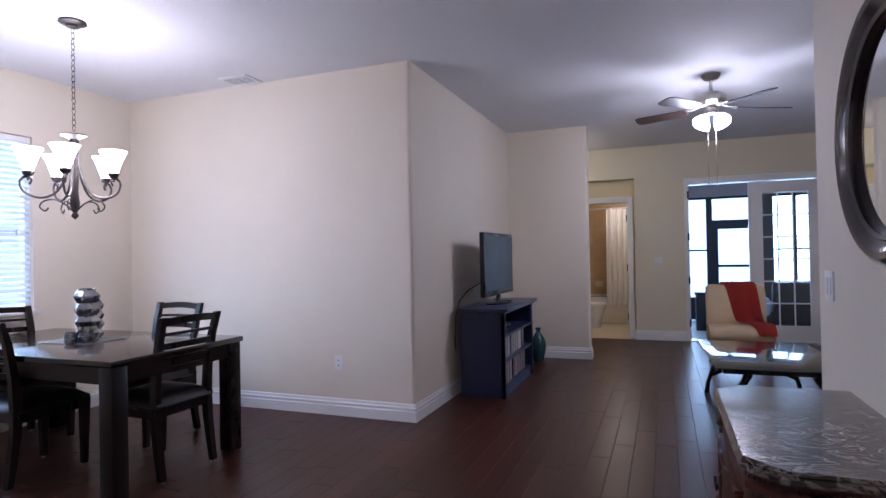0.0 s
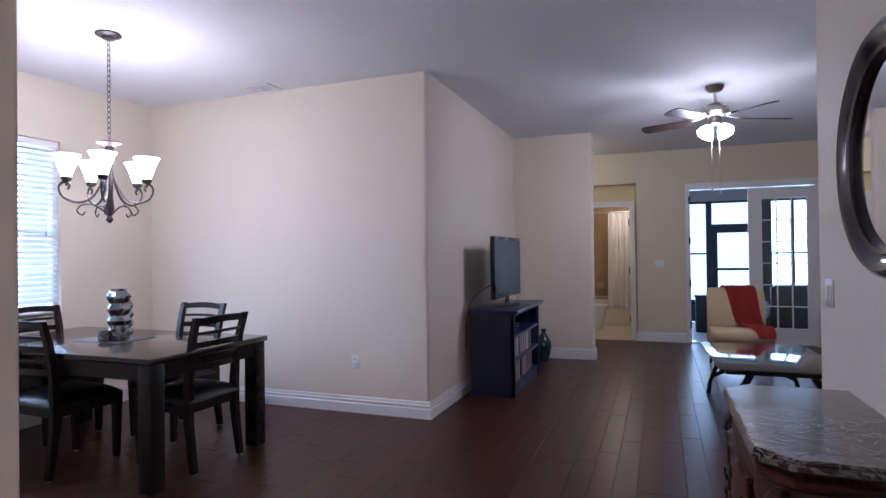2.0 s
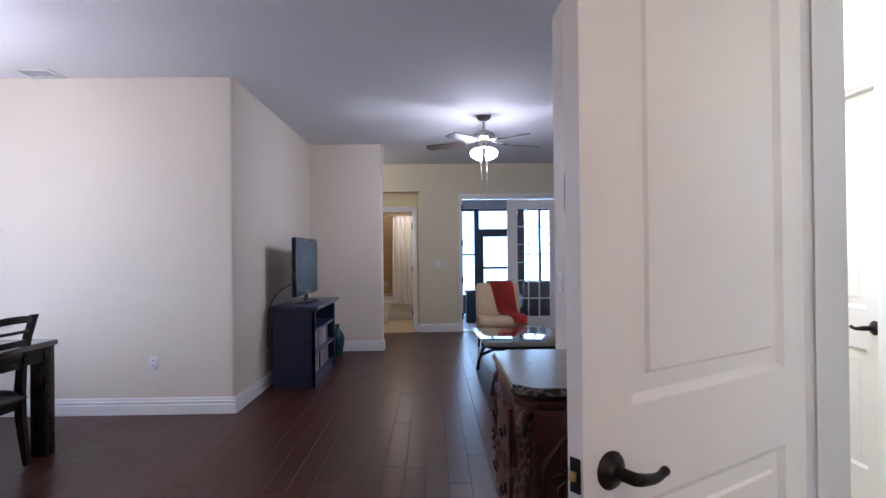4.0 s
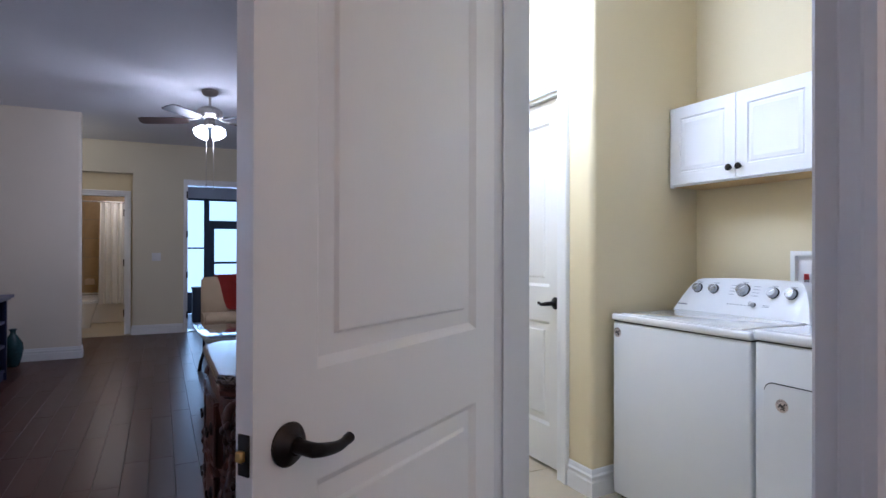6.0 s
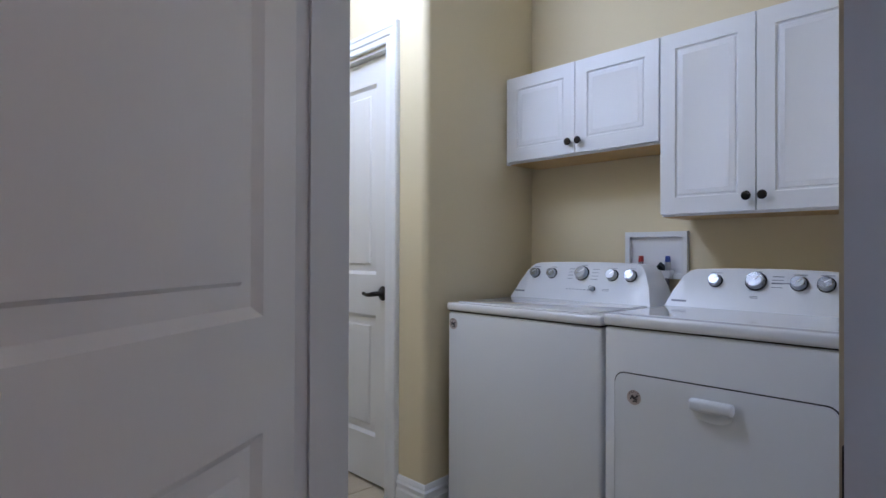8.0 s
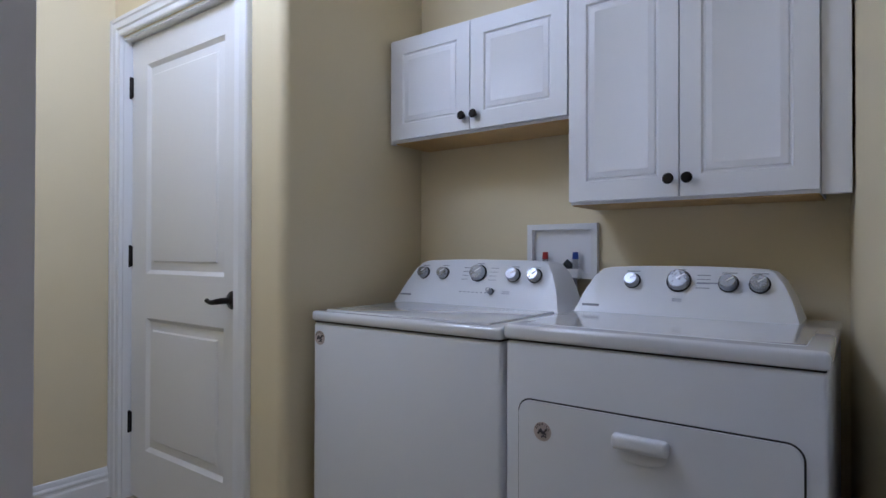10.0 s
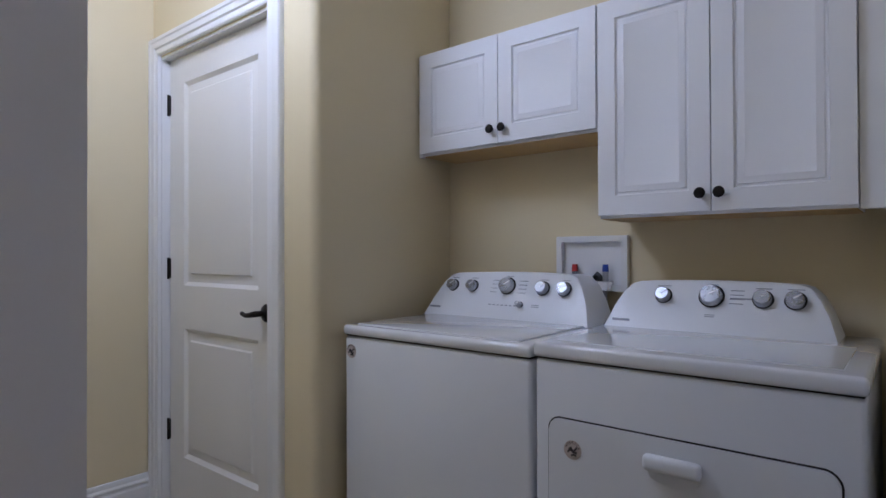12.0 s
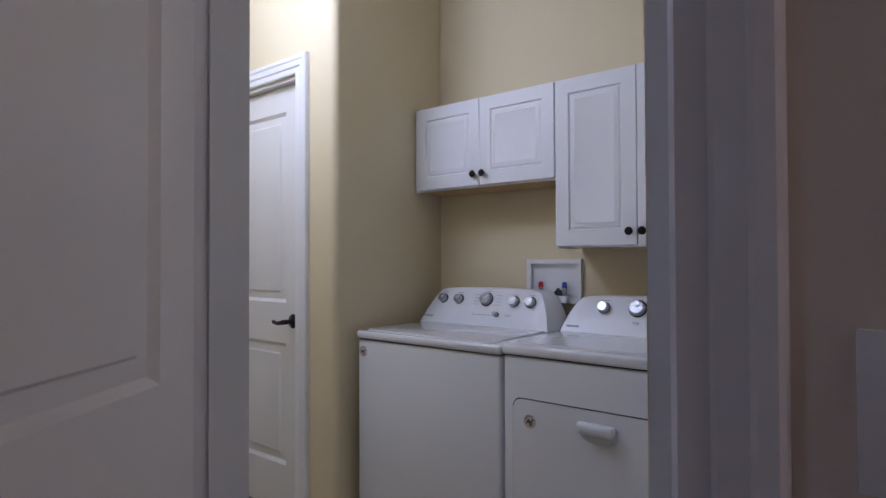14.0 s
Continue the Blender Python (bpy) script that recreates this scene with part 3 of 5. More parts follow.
def washer():
    y0, y1 = 0.931, 1.674
    t = thing("washing_machine", "white top-loading washing machine with five silver knobs beside the dryer", "washing machine", pose(0, 0, 0))
    part("body", B(XF + 0.006, XB, y0 + 0.004, y1 - 0.004, 0.025, 0.858, 0.012, 3), APPL, t)
    part("kick_base", B(XF + 0.04, XB - 0.04, y0 + 0.03, y1 - 0.03, 0.0, 0.025), DARKGAP, t)
    part("seam", B(XF + 0.012, XB - 0.01, y0 + 0.008, y1 - 0.008, 0.858, 0.862), DARKGAP, t)
    part("deck", B(XF - 0.002, XB, y0, y1, 0.862, 0.897, 0.012, 3), APPL_TOP, t)
    lid = part("lid", B(XF + 0.022, XF + 0.42, y0 + 0.05, y1 - 0.05, 0.894, 0.903, 0.004, 2), APPL_TOP, t)
    c = console(t, y0 + 0.035, y1 - 0.004, 0.898, 1.062, 2.495, XB, None)
    lean = (XB - 2.495) * 0.42 / 0.164
    for y, r in ((1.563, 0.022), (1.469, 0.022), (1.312, 0.030), (1.164, 0.024), (1.081, 0.024)):
        z = 1.012 if r < 0.028 else 1.016
        knob(c, y, z, r, 2.495 + lean * (z - 0.898) - 0.001, 25, "round satin silver control knob")
    spots = [(y, 1.043, 0.03, 0.0025) for y in (1.563, 1.469, 1.164, 1.081)] + [(1.312, 1.053, 0.03, 0.0025)]
    spots += [(1.312 + s * d, 0.995 + 0.014 * k, 0.026 if s > 0 else 0.034, 0.002) for s, d in ((1, 0.057), (-1, 0.064)) for k in range(4)]
    spots += [(1.370 - 0.018 * k, 0.950, 0.009, 0.0035) for k in range(7)] + [(1.180, 0.956, 0.03, 0.002), (1.180, 0.950, 0.03, 0.002)]
    spots += [(1.625, 0.930, 0.055, 0.009)]
    marks(t, 2.495, lean, spots, 0, 0.898)
    knob(c, 1.240, 0.953, 0.0105, 2.495 + lean * 0.055 - 0.001, 25, name="start_button")
    sticker(t, XF + 0.0055, 1.636, 0.808)


def dryer():
    y0, y1 = 0.222, 0.924
    t = thing("clothes_dryer", "white front-loading dryer with a wide drop-down door beside the washer", "clothes dryer")
    part("body", B(XF + 0.004, XB, y0 + 0.003, y1 - 0.003, 0.025, 0.866, 0.010, 3), APPL, t)
    part("kick_base", B(XF + 0.04, XB - 0.04, y0 + 0.03, y1 - 0.03, 0.0, 0.025), DARKGAP, t)
    part("seam", B(XF + 0.010, XB - 0.01, y0 + 0.006, y1 - 0.006, 0.866, 0.870), DARKGAP, t)
    part("top_panel", B(XF - 0.004, XB, y0 - 0.002, y1 + 0.002, 0.870, 0.908, 0.011, 3), APPL_TOP, t)
    part("top_recess", B(XF + 0.05, 2.48, y0 + 0.04, y1 - 0.04, 0.906, 0.9095, 0.0015, 1), APPL_TOP, t)
    # front door with its dark gap
    d0, d1, e0, e1 = 0.264, 0.879, 0.12, 0.722
    gap = prism(rounded([(d0 - 0.004, e0 - 0.004), (d1 + 0.004, e0 - 0.004), (d1 + 0.004, e1 + 0.004), (d0 - 0.004, e1 + 0.004)], [0.034] * 4, 6), 0, 0.0012)
    gm = Matrix(((0, 0, -1, XF + 0.0042), (1, 0, 0, 0), (0, 1, 0, 0), (0, 0, 0, 1)))
    for v in gap.verts:
        v.co = gm @ v.co
    part("door_gap", gap, DARKGAP, t)
    dd = prism(rounded([(d0, e0), (d1, e0), (d1, e1), (d0, e1)], [0.03] * 4, 6), 0, 0.007)
    for v in dd.verts:
        v.co = gm @ v.co
    bmesh.ops.bevel(dd, geom=[e for e in dd.edges if all(v.co.x < XF - 0.002 for v in e.verts)], offset=0.003, segments=2, affect="EDGES")
    door_ = part("door", dd, APPL, t)
    hb = B(XF - 0.030, XF - 0.003, 0.507, 0.633, 0.651, 0.688, 0.012, 3)
    part("handle", hb, APPL, door_, "moulded white pull handle")
    lp = lathe([(0, 0.0012), (0.046, 0.0012), (0.056, 0.003), (0.058, -0.001)], 24)
    for v in lp.verts:
        v.co = Vector((XF - 0.003 - v.co.z, 0.570 + v.co.x, 0.644 + v.co.y * 0.42))
    part("finger_recess", lp, APPL, door_)
    c = console(t, y0 + 0.078, y1 + 0.004, 0.903, 1.048, 2.515, XB, None)
    lean = (XB - 2.515) * 0.42 / 0.145
    for y, r in ((0.752, 0.0225), (0.615, 0.032), (0.481, 0.0245), (0.403, 0.0245)):
        z = 1.008 if r > 0.03 else 1.005
        knob(c, y, z, r, 2.515 + lean * (z - 0.903) - 0.001, 28, "round satin silver control knob")
    spots = [(y, 1.036, 0.04, 0.0025) for y in (0.754, 0.481, 0.403)] + [(0.615, 1.043, 0.03, 0.0025), (0.615, 0.958, 0.026, 0.002), (0.615, 0.953, 0.026, 0.002)]
    spots += [(0.548, 0.992 + 0.012 * k, 0.036, 0.0022) for k in range(4)] + [(0.535, 1.006, 0.06, 0.004), (0.872, 0.928, 0.055, 0.010)]
    marks(t, 2.515, lean, spots, 0, 0.903)
    sticker(t, XF - 0.0030, 0.812, 0.651)


def wall_cabinet(label, y0, y1, z0, z1, filler):
    """Two-door cabinet on the back wall; its door fronts stand 2 cm proud."""
    t = thing("wall_cabinet", label, "kitchen cabinet", pose(2.577, y0, z0), "laundry wall cabinets")
    w, h = y1 - y0, z1 - z0
    part("carcass", B(0, 0.226, 0, w, 0.003, h, 0.001, 1), CABW, t)
    part("underside", B(0.004, 0.224, 0.004, w - 0.004, 0.0, 0.003), PLY, t, "bare maple underside")
    dw = w / 2 - 0.004
    for i in (0, 1):
        ob = part("door", slab(dw, h - 0.018, 0.02, [(0.058, dw - 0.058, 0.062, h - 0.078)], both=False,
                               prof=((0, 0), (0.004, 0.007), (0.009, 0.008), (0.012, 0.0045), (0.015, 0.0045), (0.030, 0.001), (0.033, 0.0025))), CABW, t)
        ob.matrix_basis = pose(-0.021, w / 2 - 0.002 if i == 0 else w - 0.002, 0.012, 0, 0, -90)
        kx = dw - 0.024 if i else 0.024
        M = pose(kx, 0, 0.052, 90)
        part("knob", lathe([(0, 0), (0.006, 0), (0.006, 0.012), (0.015, 0.017), (0.0165, 0.023), (0.012, 0.028), (0, 0.030)], 20, m=M), BRONZE, ob, "dark bronze round knob")
    if filler:
        part("filler_strip", B(-0.004, 0.02, filler[0], filler[1], 0, h, 0.001, 1), CABW, t)
    return t


washer()
dryer()
wall_cabinet("short white two-door wall cabinet above the washing machine", 0.964, 1.742, 1.540, 1.966, (0.778, 0.797))
wall_cabinet("tall white two-door wall cabinet above the clothes dryer", 0.262, 0.960, 1.248, 1.966, (-0.066, -0.001))


def outlet_box():
    t = thing("washer_supply_box", "white recessed plastic wall box with red and blue valves", "utility box", pose(2.805, 1.092, 1.100))
    bm = bmesh.new()
    w, h = 0.141, 0.102
    for a in (((-w, w), (h - 0.022, h)), ((-w, w), (-h, -h + 0.022)), ((-w, -w + 0.022), (-h + 0.022, h - 0.022)), ((w - 0.022, w), (-h + 0.022, h - 0.022))):
        box(bm, -0.024, 0, a[0][0], a[0][1], a[1][0], a[1][1])
    part("frame", bm, WHITEP, t, smooth=0)
    part("back_panel", B(-0.0020, 0, -w + 0.02, w - 0.02, -h + 0.02, h - 0.02), CABW, t, smooth=0)
    for y, mt in ((0.060, REDP), (-0.062, BLUEP)):
        v = part("valve", tube([(-0.03, y, -0.075), (-0.03, y, -0.03)], 0.011, 12), KNOBM, t)
        part("cap", tube([(-0.03, y, -0.03), (-0.03, y, -0.004)], [0.012, 0.010], 12), mt, v, "red hot-water cap" if mt is REDP else "blue cold-water cap")
        part("hose", tube([(-0.03, y, -0.075), (-0.04, y, -0.11), (-0.035, y, -0.20), (-0.03, y, -0.30)], 0.010, 10), mat("grey_hose", (0.25, 0.25, 0.26), 0.5, bump=0), v)
    part("drain_hose", tube([(-0.02, -0.012, -0.085), (-0.025, -0.018, -0.055), (-0.028, -0.030, -0.042), (-0.030, -0.042, -0.052), (-0.030, -0.044, -0.085), (-0.03, -0.044, -0.2)], 0.012, 12), PLASTIC, t, "black rubber drain hose")
    part("tray", B(-0.048, -0.002, -0.080, 0.045, -0.100, -0.066, 0.004, 1), WHITEP, t)


outlet_box()
dome = thing("ceiling_light", "white glass dome ceiling light of the laundry room", "ceiling light", pose(1.36, 1.80, C))
part("base_ring", lathe([(0, 0), (0.17, 0), (0.17, -0.02), (0.15, -0.03), (0, -0.03)], 32), NICKEL, dome)
sh = part("shade", lathe([(0.15, -0.028), (0.145, -0.06), (0.11, -0.09), (0.05, -0.104), (0, -0.106)], 32), DOME, dome)
sh.visible_shadow = False


# ---- dining room ----
def dining_chair():
    t = thing("dining_chair", "dark espresso ladder-back dining chair with a black leather seat", "chair", group="chairs round the dining table")
    # y forward, back at -y
    for s in (-1, 1):
        x = s * 0.19
        path = [(x, -0.245, 0.012), (x, -0.225, 0.14), (x, -0.205, 0.30), (x, -0.20, 0.45), (x, -0.212, 0.62), (x * 1.03, -0.245, 0.80), (x * 1.06, -0.285, 0.935)]
        bm = bmesh.new()
        prev = None
        for i, (a, b, c) in enumerate(path):
            w, d = 0.021, (0.016, 0.020, 0.024, 0.026, 0.022, 0.018, 0.015)[i]
            ring = [bm.verts.new((a + p * w * 0.9, b + q * d, c)) for p, q in ((-1, -1), (1, -1), (1, 1), (-1, 1))]
            if prev:
                for k in range(4):
                    bm.faces.new((prev[k], prev[(k + 1) % 4], ring[(k + 1) % 4], ring[k]))
            else:
                bm.faces.new(ring)
            prev = ring
        bm.faces.new(prev)
        part("rear_post", bm, ESPRESSO, t)
        fl = bmesh.new()
        lo = [fl.verts.new((x + p * 0.016, 0.195 + q * 0.016, 0.012)) for p, q in ((-1, -1), (1, -1), (1, 1), (-1, 1))]
        hi = [fl.verts.new((x * 1.04 + p * 0.024, 0.195 + q * 0.024, 0.42)) for p, q in ((-1, -1), (1, -1), (1, 1), (-1, 1))]
        fl.faces.new(lo)
        fl.faces.new(hi)
        for k in range(4):
            fl.faces.new((lo[k], lo[(k + 1) % 4], hi[(k + 1) % 4], hi[k]))
        part("leg", fl, ESPRESSO, t)
        for yy in (-0.245, 0.195):
            part("glide", lathe([(0, 0), (0.012, 0), (0.012, 0.013), (0, 0.013)], 10, m=pose(x, yy, 0)), KNOBM, t)
    bm = bmesh.new()
    for a in ((-0.19, 0.19, 0.195, 0.215, 0.36, 0.42), (-0.19, 0.19, -0.215, -0.195, 0.36, 0.42), (-0.215, -0.193, -0.20, 0.20, 0.36, 0.42), (0.193, 0.215, -0.20, 0.20, 0.36, 0.42)):
        box(bm, *a)
    part("seat_frame", bm, ESPRESSO, t)
    seat = bmesh.new()
    n = 10
    grid = [[None] * (n + 1) for _ in range(n + 1)]
    for i in range(n + 1):
        for j in range(n + 1):
            u, v = i / n * 2 - 1, j / n * 2 - 1
            e = (1 - u ** 6) * (1 - v ** 6)
            wx = 0.205 + 0.018 * (j / n)
            grid[i][j] = seat.verts.new((u * wx, -0.01 + v * 0.225, 0.435 + 0.045 * e ** 0.5 + 0.012 * (1 - u * u) * (1 - v * v)))
    for i in range(n):
        for j in range(n):
            seat.faces.new((grid[i][j], grid[i + 1][j], grid[i + 1][j + 1], grid[i][j + 1]))
    rim = [grid[i][0] for i in range(n + 1)] + [grid[n][j] for j in range(1, n + 1)] + [grid[i][n] for i in range(n - 1, -1, -1)] + [grid[0][j] for j in range(n - 1, 0, -1)]
    low = [seat.verts.new((v.co.x, v.co.y, 0.418)) for v in rim]
    for k in range(len(rim)):
        seat.faces.new((rim[k], rim[(k + 1) % len(rim)], low[(k + 1) % len(rim)], low[k]))
    seat.faces.new(low)
    part("seat", seat, LEATHER, t, "padded black leather seat", smooth=60)
    for z, h, th in ((0.905, 0.042, 0.020), (0.835, 0.018, 0.013), (0.765, 0.036, 0.015), (0.690, 0.018, 0.013), (0.625, 0.034, 0.015)):
        bm = bmesh.new()
        prev = None
        yb = -0.20 - max(0, z - 0.55) * 0.23
        for i in range(9):
            u = i / 8 * 2 - 1
            y = yb - 0.030 * (1 - u * u) + 0.008
            zz = z + (0.012 * (1 - u * u) if z > 0.9 else 0.004 * (1 - u * u))
            ring = [bm.verts.new((u * 0.195, y + q * th / 2, zz + p * h / 2)) for p, q in ((-1, -1), (1, -1), (1, 1), (-1, 1))]
            if prev:
                for k in range(4):
                    bm.faces.new((prev[k], prev[(k + 1) % 4], ring[(k + 1) % 4], ring[k]))
            else:
                bm.faces.new(ring)
            prev = ring
        bm.faces.new(prev)
        part("back_slat", bm, ESPRESSO, t)
    return t


chair = dining_chair()
chair.matrix_basis = pose(-2.79, 2.80, 0, 0, 0, 88)
for m in (pose(-3.33, 3.22, 0, 0, 0, 179), pose(-3.47, 2.49, 0, 0, 0, -1), pose(-4.10, 2.86, 0, 0, 0, -91)):
    copy_thing(chair, m)

TM = pose(-3.44, 2.775, 0, 0, 0, -0.5)
table = thing("dining_table", "rectangular espresso dining table with a glossy top and square legs", "dining table", TM)
part("tabletop", B(-0.91, 0.91, -0.49, 0.49, 0.708, 0.743, 0.004, 2), mat("glossy_espresso", (0.016, 0.008, 0.006), 0.16, var=0.3, scale=3, fine=40, bump=0.03, coat=0.5, stretch=(0.4, 3, 1)), table)
bm = bmesh.new()
for a in ((-0.85, 0.85, -0.465, -0.445, 0.615, 0.708), (-0.85, 0.85, 0.445, 0.465, 0.615, 0.708), (-0.885, -0.865, -0.435, 0.435, 0.615, 0.708), (0.865, 0.885, -0.435, 0.435, 0.615, 0.708)):
    box(bm, *a)
part("apron", bm, ESPRESSO, table)
for sx in (-1, 1):
    for sy in (-1, 1):
        part("leg", B(sx * 0.848 - 0.048, sx * 0.848 + 0.048, sy * 0.428 - 0.048, sy * 0.428 + 0.048, 0, 0.708, 0.004, 2), ESPRESSO, table)
pm = thing("table_mat", "square grey frosted glass mat under the vases on the table", "placemat", TM @ pose(0.0, 0.03, 0.743, 0, 0, 1))
part("sheet", B(-0.21, 0.21, -0.15, 0.15, 0, 0.005, 0.002, 1), MATW, pm)


def faceted_vase(m, label, size):
    t = thing("vase", label, "vase", m)
    prof = []
    for k in range(4):
        z = k * 0.078
        prof += [(0.062, z), (0.078, z + 0.026), (0.080, z + 0.040), (0.064, z + 0.064), (0.058, z + 0.074)]
    prof += [(0.060, 0.318), (0.052, 0.318), (0.052, 0.27), (0.0, 0.27)]
    bm = lathe([(r * size * 0.82, z * size) for r, z in [(0, 0)] + prof], 20)
    for v in bm.verts:
        r = math.hypot(v.co.x, v.co.y)
        if r > 0.045 * size and v.co.z < 0.31 * size:
            a = math.atan2(v.co.y, v.co.x)
            k = 1 + 0.13 * math.cos(5 * a + 1.2 * int(v.co.z / 0.078))
            v.co.x *= k
            v.co.y *= k
    part("body", bm, CHROME, t, smooth=20)
    return t


faceted_vase(TM @ pose(0.05, 0.025, 0.748), "tall mirror-silver faceted vase in four bulging tiers on the dining table", 1.06)
faceted_vase(TM @ pose(-0.03, 0.135, 0.748), "shorter mirror-silver faceted vase close behind the tall one", 0.8)


def mesh_cup(name, r, h, m, label):
    t = thing(name, label, "candle holder", m)
    part("liner", lathe([(0, 0.0), (r * 0.8, 0.0), (r * 0.93, h * 0.4), (r * 0.86, h), (r * 0.82, h), (r * 0.88, h * 0.4), (r * 0.75, 0.006), (0, 0.006)], 24), CHROME, t)
    bm = bmesh.new()
    rng = random.Random(5)
    for k in range(30):
        a0, z0, a1, z1 = rng.uniform(0, 6.28), rng.uniform(0.002, h * 0.5), 0, rng.uniform(h * 0.4, h)
        a1 = a0 + rng.uniform(-1.3, 1.3)
        pts = []
        for i in range(6):
            u = i / 5
            z = z0 + (z1 - z0) * u
            rr = r * (0.84 + 0.16 * math.sin(3.1 * z / h)) + 0.002
            a = a0 + (a1 - a0) * u
            pts.append((rr * math.cos(a), rr * math.sin(a), z))
        tube(pts, 0.0028, 5, bm)
    part("lattice", bm, CHROME, t)
    return t


mesh_cup("candle_holder", 0.058, 0.105, TM @ pose(0.145, -0.045, 0.748), "large round silver lattice candle holder beside the vase")
mesh_cup("candle_holder", 0.040, 0.070, TM @ pose(0.085, -0.105, 0.748), "small round silver lattice candle holder beside the vase")


def chandelier():
    t = thing("chandelier", "five-arm dark metal chandelier with lit glass shades over the table", "chandelier", pose(-3.26, 2.63, C))
    part("canopy", lathe([(0, 0), (0.074, 0), (0.078, -0.010), (0.068, -0.018), (0.040, -0.024), (0.036, -0.036), (0.012, -0.042), (0, -0.044)], 30), IRON, t)
    ch = bmesh.new()
    n = 19
    for k in range(n):
        z = -0.055 - k * 0.0335
        ring = [(0.011 * math.cos(a), 0, z + 0.022 * math.sin(a)) for a in [6.2832 * i / 10 for i in range(10)]]
        if k % 2:
            ring = [(y, x, zz) for x, y, zz in ring]
        tube(ring, 0.0022, 5, ch, closed=True)
    part("chain", ch, IRON, t)
    part("top_disc", lathe([(0, -0.690), (0.020, -0.694), (0.070, -0.700), (0.075, -0.708), (0.050, -0.716), (0.040, -0.724), (0.026, -0.730), (0, -0.730)], 28), IRON, t)
    part("column", lathe([(0, -0.72), (0.026, -0.73), (0.024, -0.90), (0.020, -1.05), (0.028, -1.13), (0.020, -1.16), (0.012, -1.18), (0.02, -1.195), (0.02, -1.205), (0, -1.225)], 20), IRON, t)
    for k in range(5):
        a = 6.28318 * k / 5 + 0.42
        M = pose(0, 0, 0, 0, 0, math.degrees(a))

        def curve(pts, r, name):
            out = []
            for i in range(len(pts) - 1):
                p0, p1, p2, p3 = (Vector(pts[max(i - 1, 0)]), Vector(pts[i]), Vector(pts[i + 1]), Vector(pts[min(i + 2, len(pts) - 1)]))
                for s in range(5):
                    u = s / 5
                    out.append(0.5 * ((2 * p1) + (-p0 + p2) * u + (2 * p0 - 5 * p1 + 4 * p2 - p3) * u * u + (-p0 + 3 * p1 - 3 * p2 + p3) * u ** 3))
            out.append(Vector(pts[-1]))
            bm = tube([(p.x, 0, p.y) for p in out], r, 8)
            for v in bm.verts:
                v.co = M @ v.co
            return part(name, bm, IRON, t)

        curve([(0.015, -0.80), (0.04, -0.93), (0.10, -1.05), (0.19, -1.095), (0.285, -1.07), (0.315, -1.01), (0.285, -0.975), (0.25, -0.99), (0.262, -1.02)], 0.0075, "arm")
        curve([(0.01, -1.175), (0.06, -1.13), (0.12, -1.105), (0.18, -1.115), (0.205, -1.15), (0.175, -1.175), (0.155, -1.155)], 0.005, "scroll")
        part("cup", lathe([(0, -1.0), (0.008, -0.995), (0.008, -0.975), (0.030, -0.965), (0.038, -0.945), (0.024, -0.935), (0, -0.935)], 16, m=M @ Matrix.Translation((0.268, 0, 0.0))), IRON, t)
        s = part("shade", lathe([(0.028, -0.945), (0.045, -0.90), (0.060, -0.86), (0.084, -0.812), (0.092, -0.806), (0.088, -0.803), (0.078, -0.812), (0.054, -0.86), (0.038, -0.90), (0.022, -0.940)], 26, m=M @ Matrix.Translation((0.268, 0, 0))), SHADE, t, "white glass bell shade, lit")
        s.visible_shadow = False
    for ch in t.children:
        if ch.name.split(".")[0] in ("arm", "scroll", "cup", "shade"):
            for v in ch.data.vertices:
                v.co.x *= 0.87
                v.co.y *= 0.87


chandelier()
bulb("chandelier_bulb", (-3.26, 2.63, C - 0.78), 42, 0.24, (1, 0.93, 0.88))


# window of the dining room
def dining_window():
    w = thing("window", "white dining-room window with lowered horizontal blinds and bright daylight", "window", pose(WX + 4.56, 0, 0))
    w["kind"] = "structure"
    bm = bmesh.new()
    for a in ((-4.66, -4.60, WY0, WY0 + 0.04, WZ0, WZ1), (-4.66, -4.60, WY1 - 0.04, WY1, WZ0, WZ1), (-4.66, -4.60, WY0 + 0.04, WY1 - 0.04, WZ1 - 0.04, WZ1), (-4.66, -4.60, WY0 + 0.04, WY1 - 0.04, WZ0, WZ0 + 0.04), (-4.65, -4.61, WY0 + 0.04, WY1 - 0.04, 1.50, 1.54)):
        box(bm, *a)
    part("window_frame", bm, TRIM, w, smooth=0)
    part("window_sill", B(-4.60, -4.535, WY0 - 0.03, WY1 + 0.03, WZ0 - 0.02, WZ0 + 0.001, 0.003, 1), TRIM, w)
    for z0, z1 in ((WZ0 + 0.04, 1.50), (1.54, WZ1 - 0.04)):
        g = part("pane", B(-4.634, -4.630, WY0 + 0.04, WY1 - 0.04, z0, z1), GLASS, w, smooth=0)
        g.visible_shadow = False
    part("blind_valance", B(-4.600, -4.565, WY0 + 0.01, WY1 - 0.01, WZ1 - 0.055, WZ1 - 0.005, 0.003, 1), TRIM, w)
    n = int((WZ1 - WZ0 - 0.1) / 0.043)
    for k in range(n):
        z = WZ1 - 0.085 - k * 0.043
        ob = part("blind_slat", B(-0.024, 0.024, WY0 + 0.015, WY1 - 0.015, -0.0013, 0.0013), SLAT, w, smooth=0)
        ob.matrix_basis = pose(-4.583, 0, z, 0, 38)
    part("lift_cord", tube([(-4.560, WY1 - 0.12, WZ1 - 0.06), (-4.560, WY1 - 0.12, 1.52)], 0.0015, 5), TRIM, w)
    part("cord_knob", lathe([(0, 0.02), (0.008, 0.01), (0.010, -0.02), (0, -0.024)], 10, m=pose(-4.560, WY1 - 0.12, 1.50)), KNOBM, w)


dining_window()


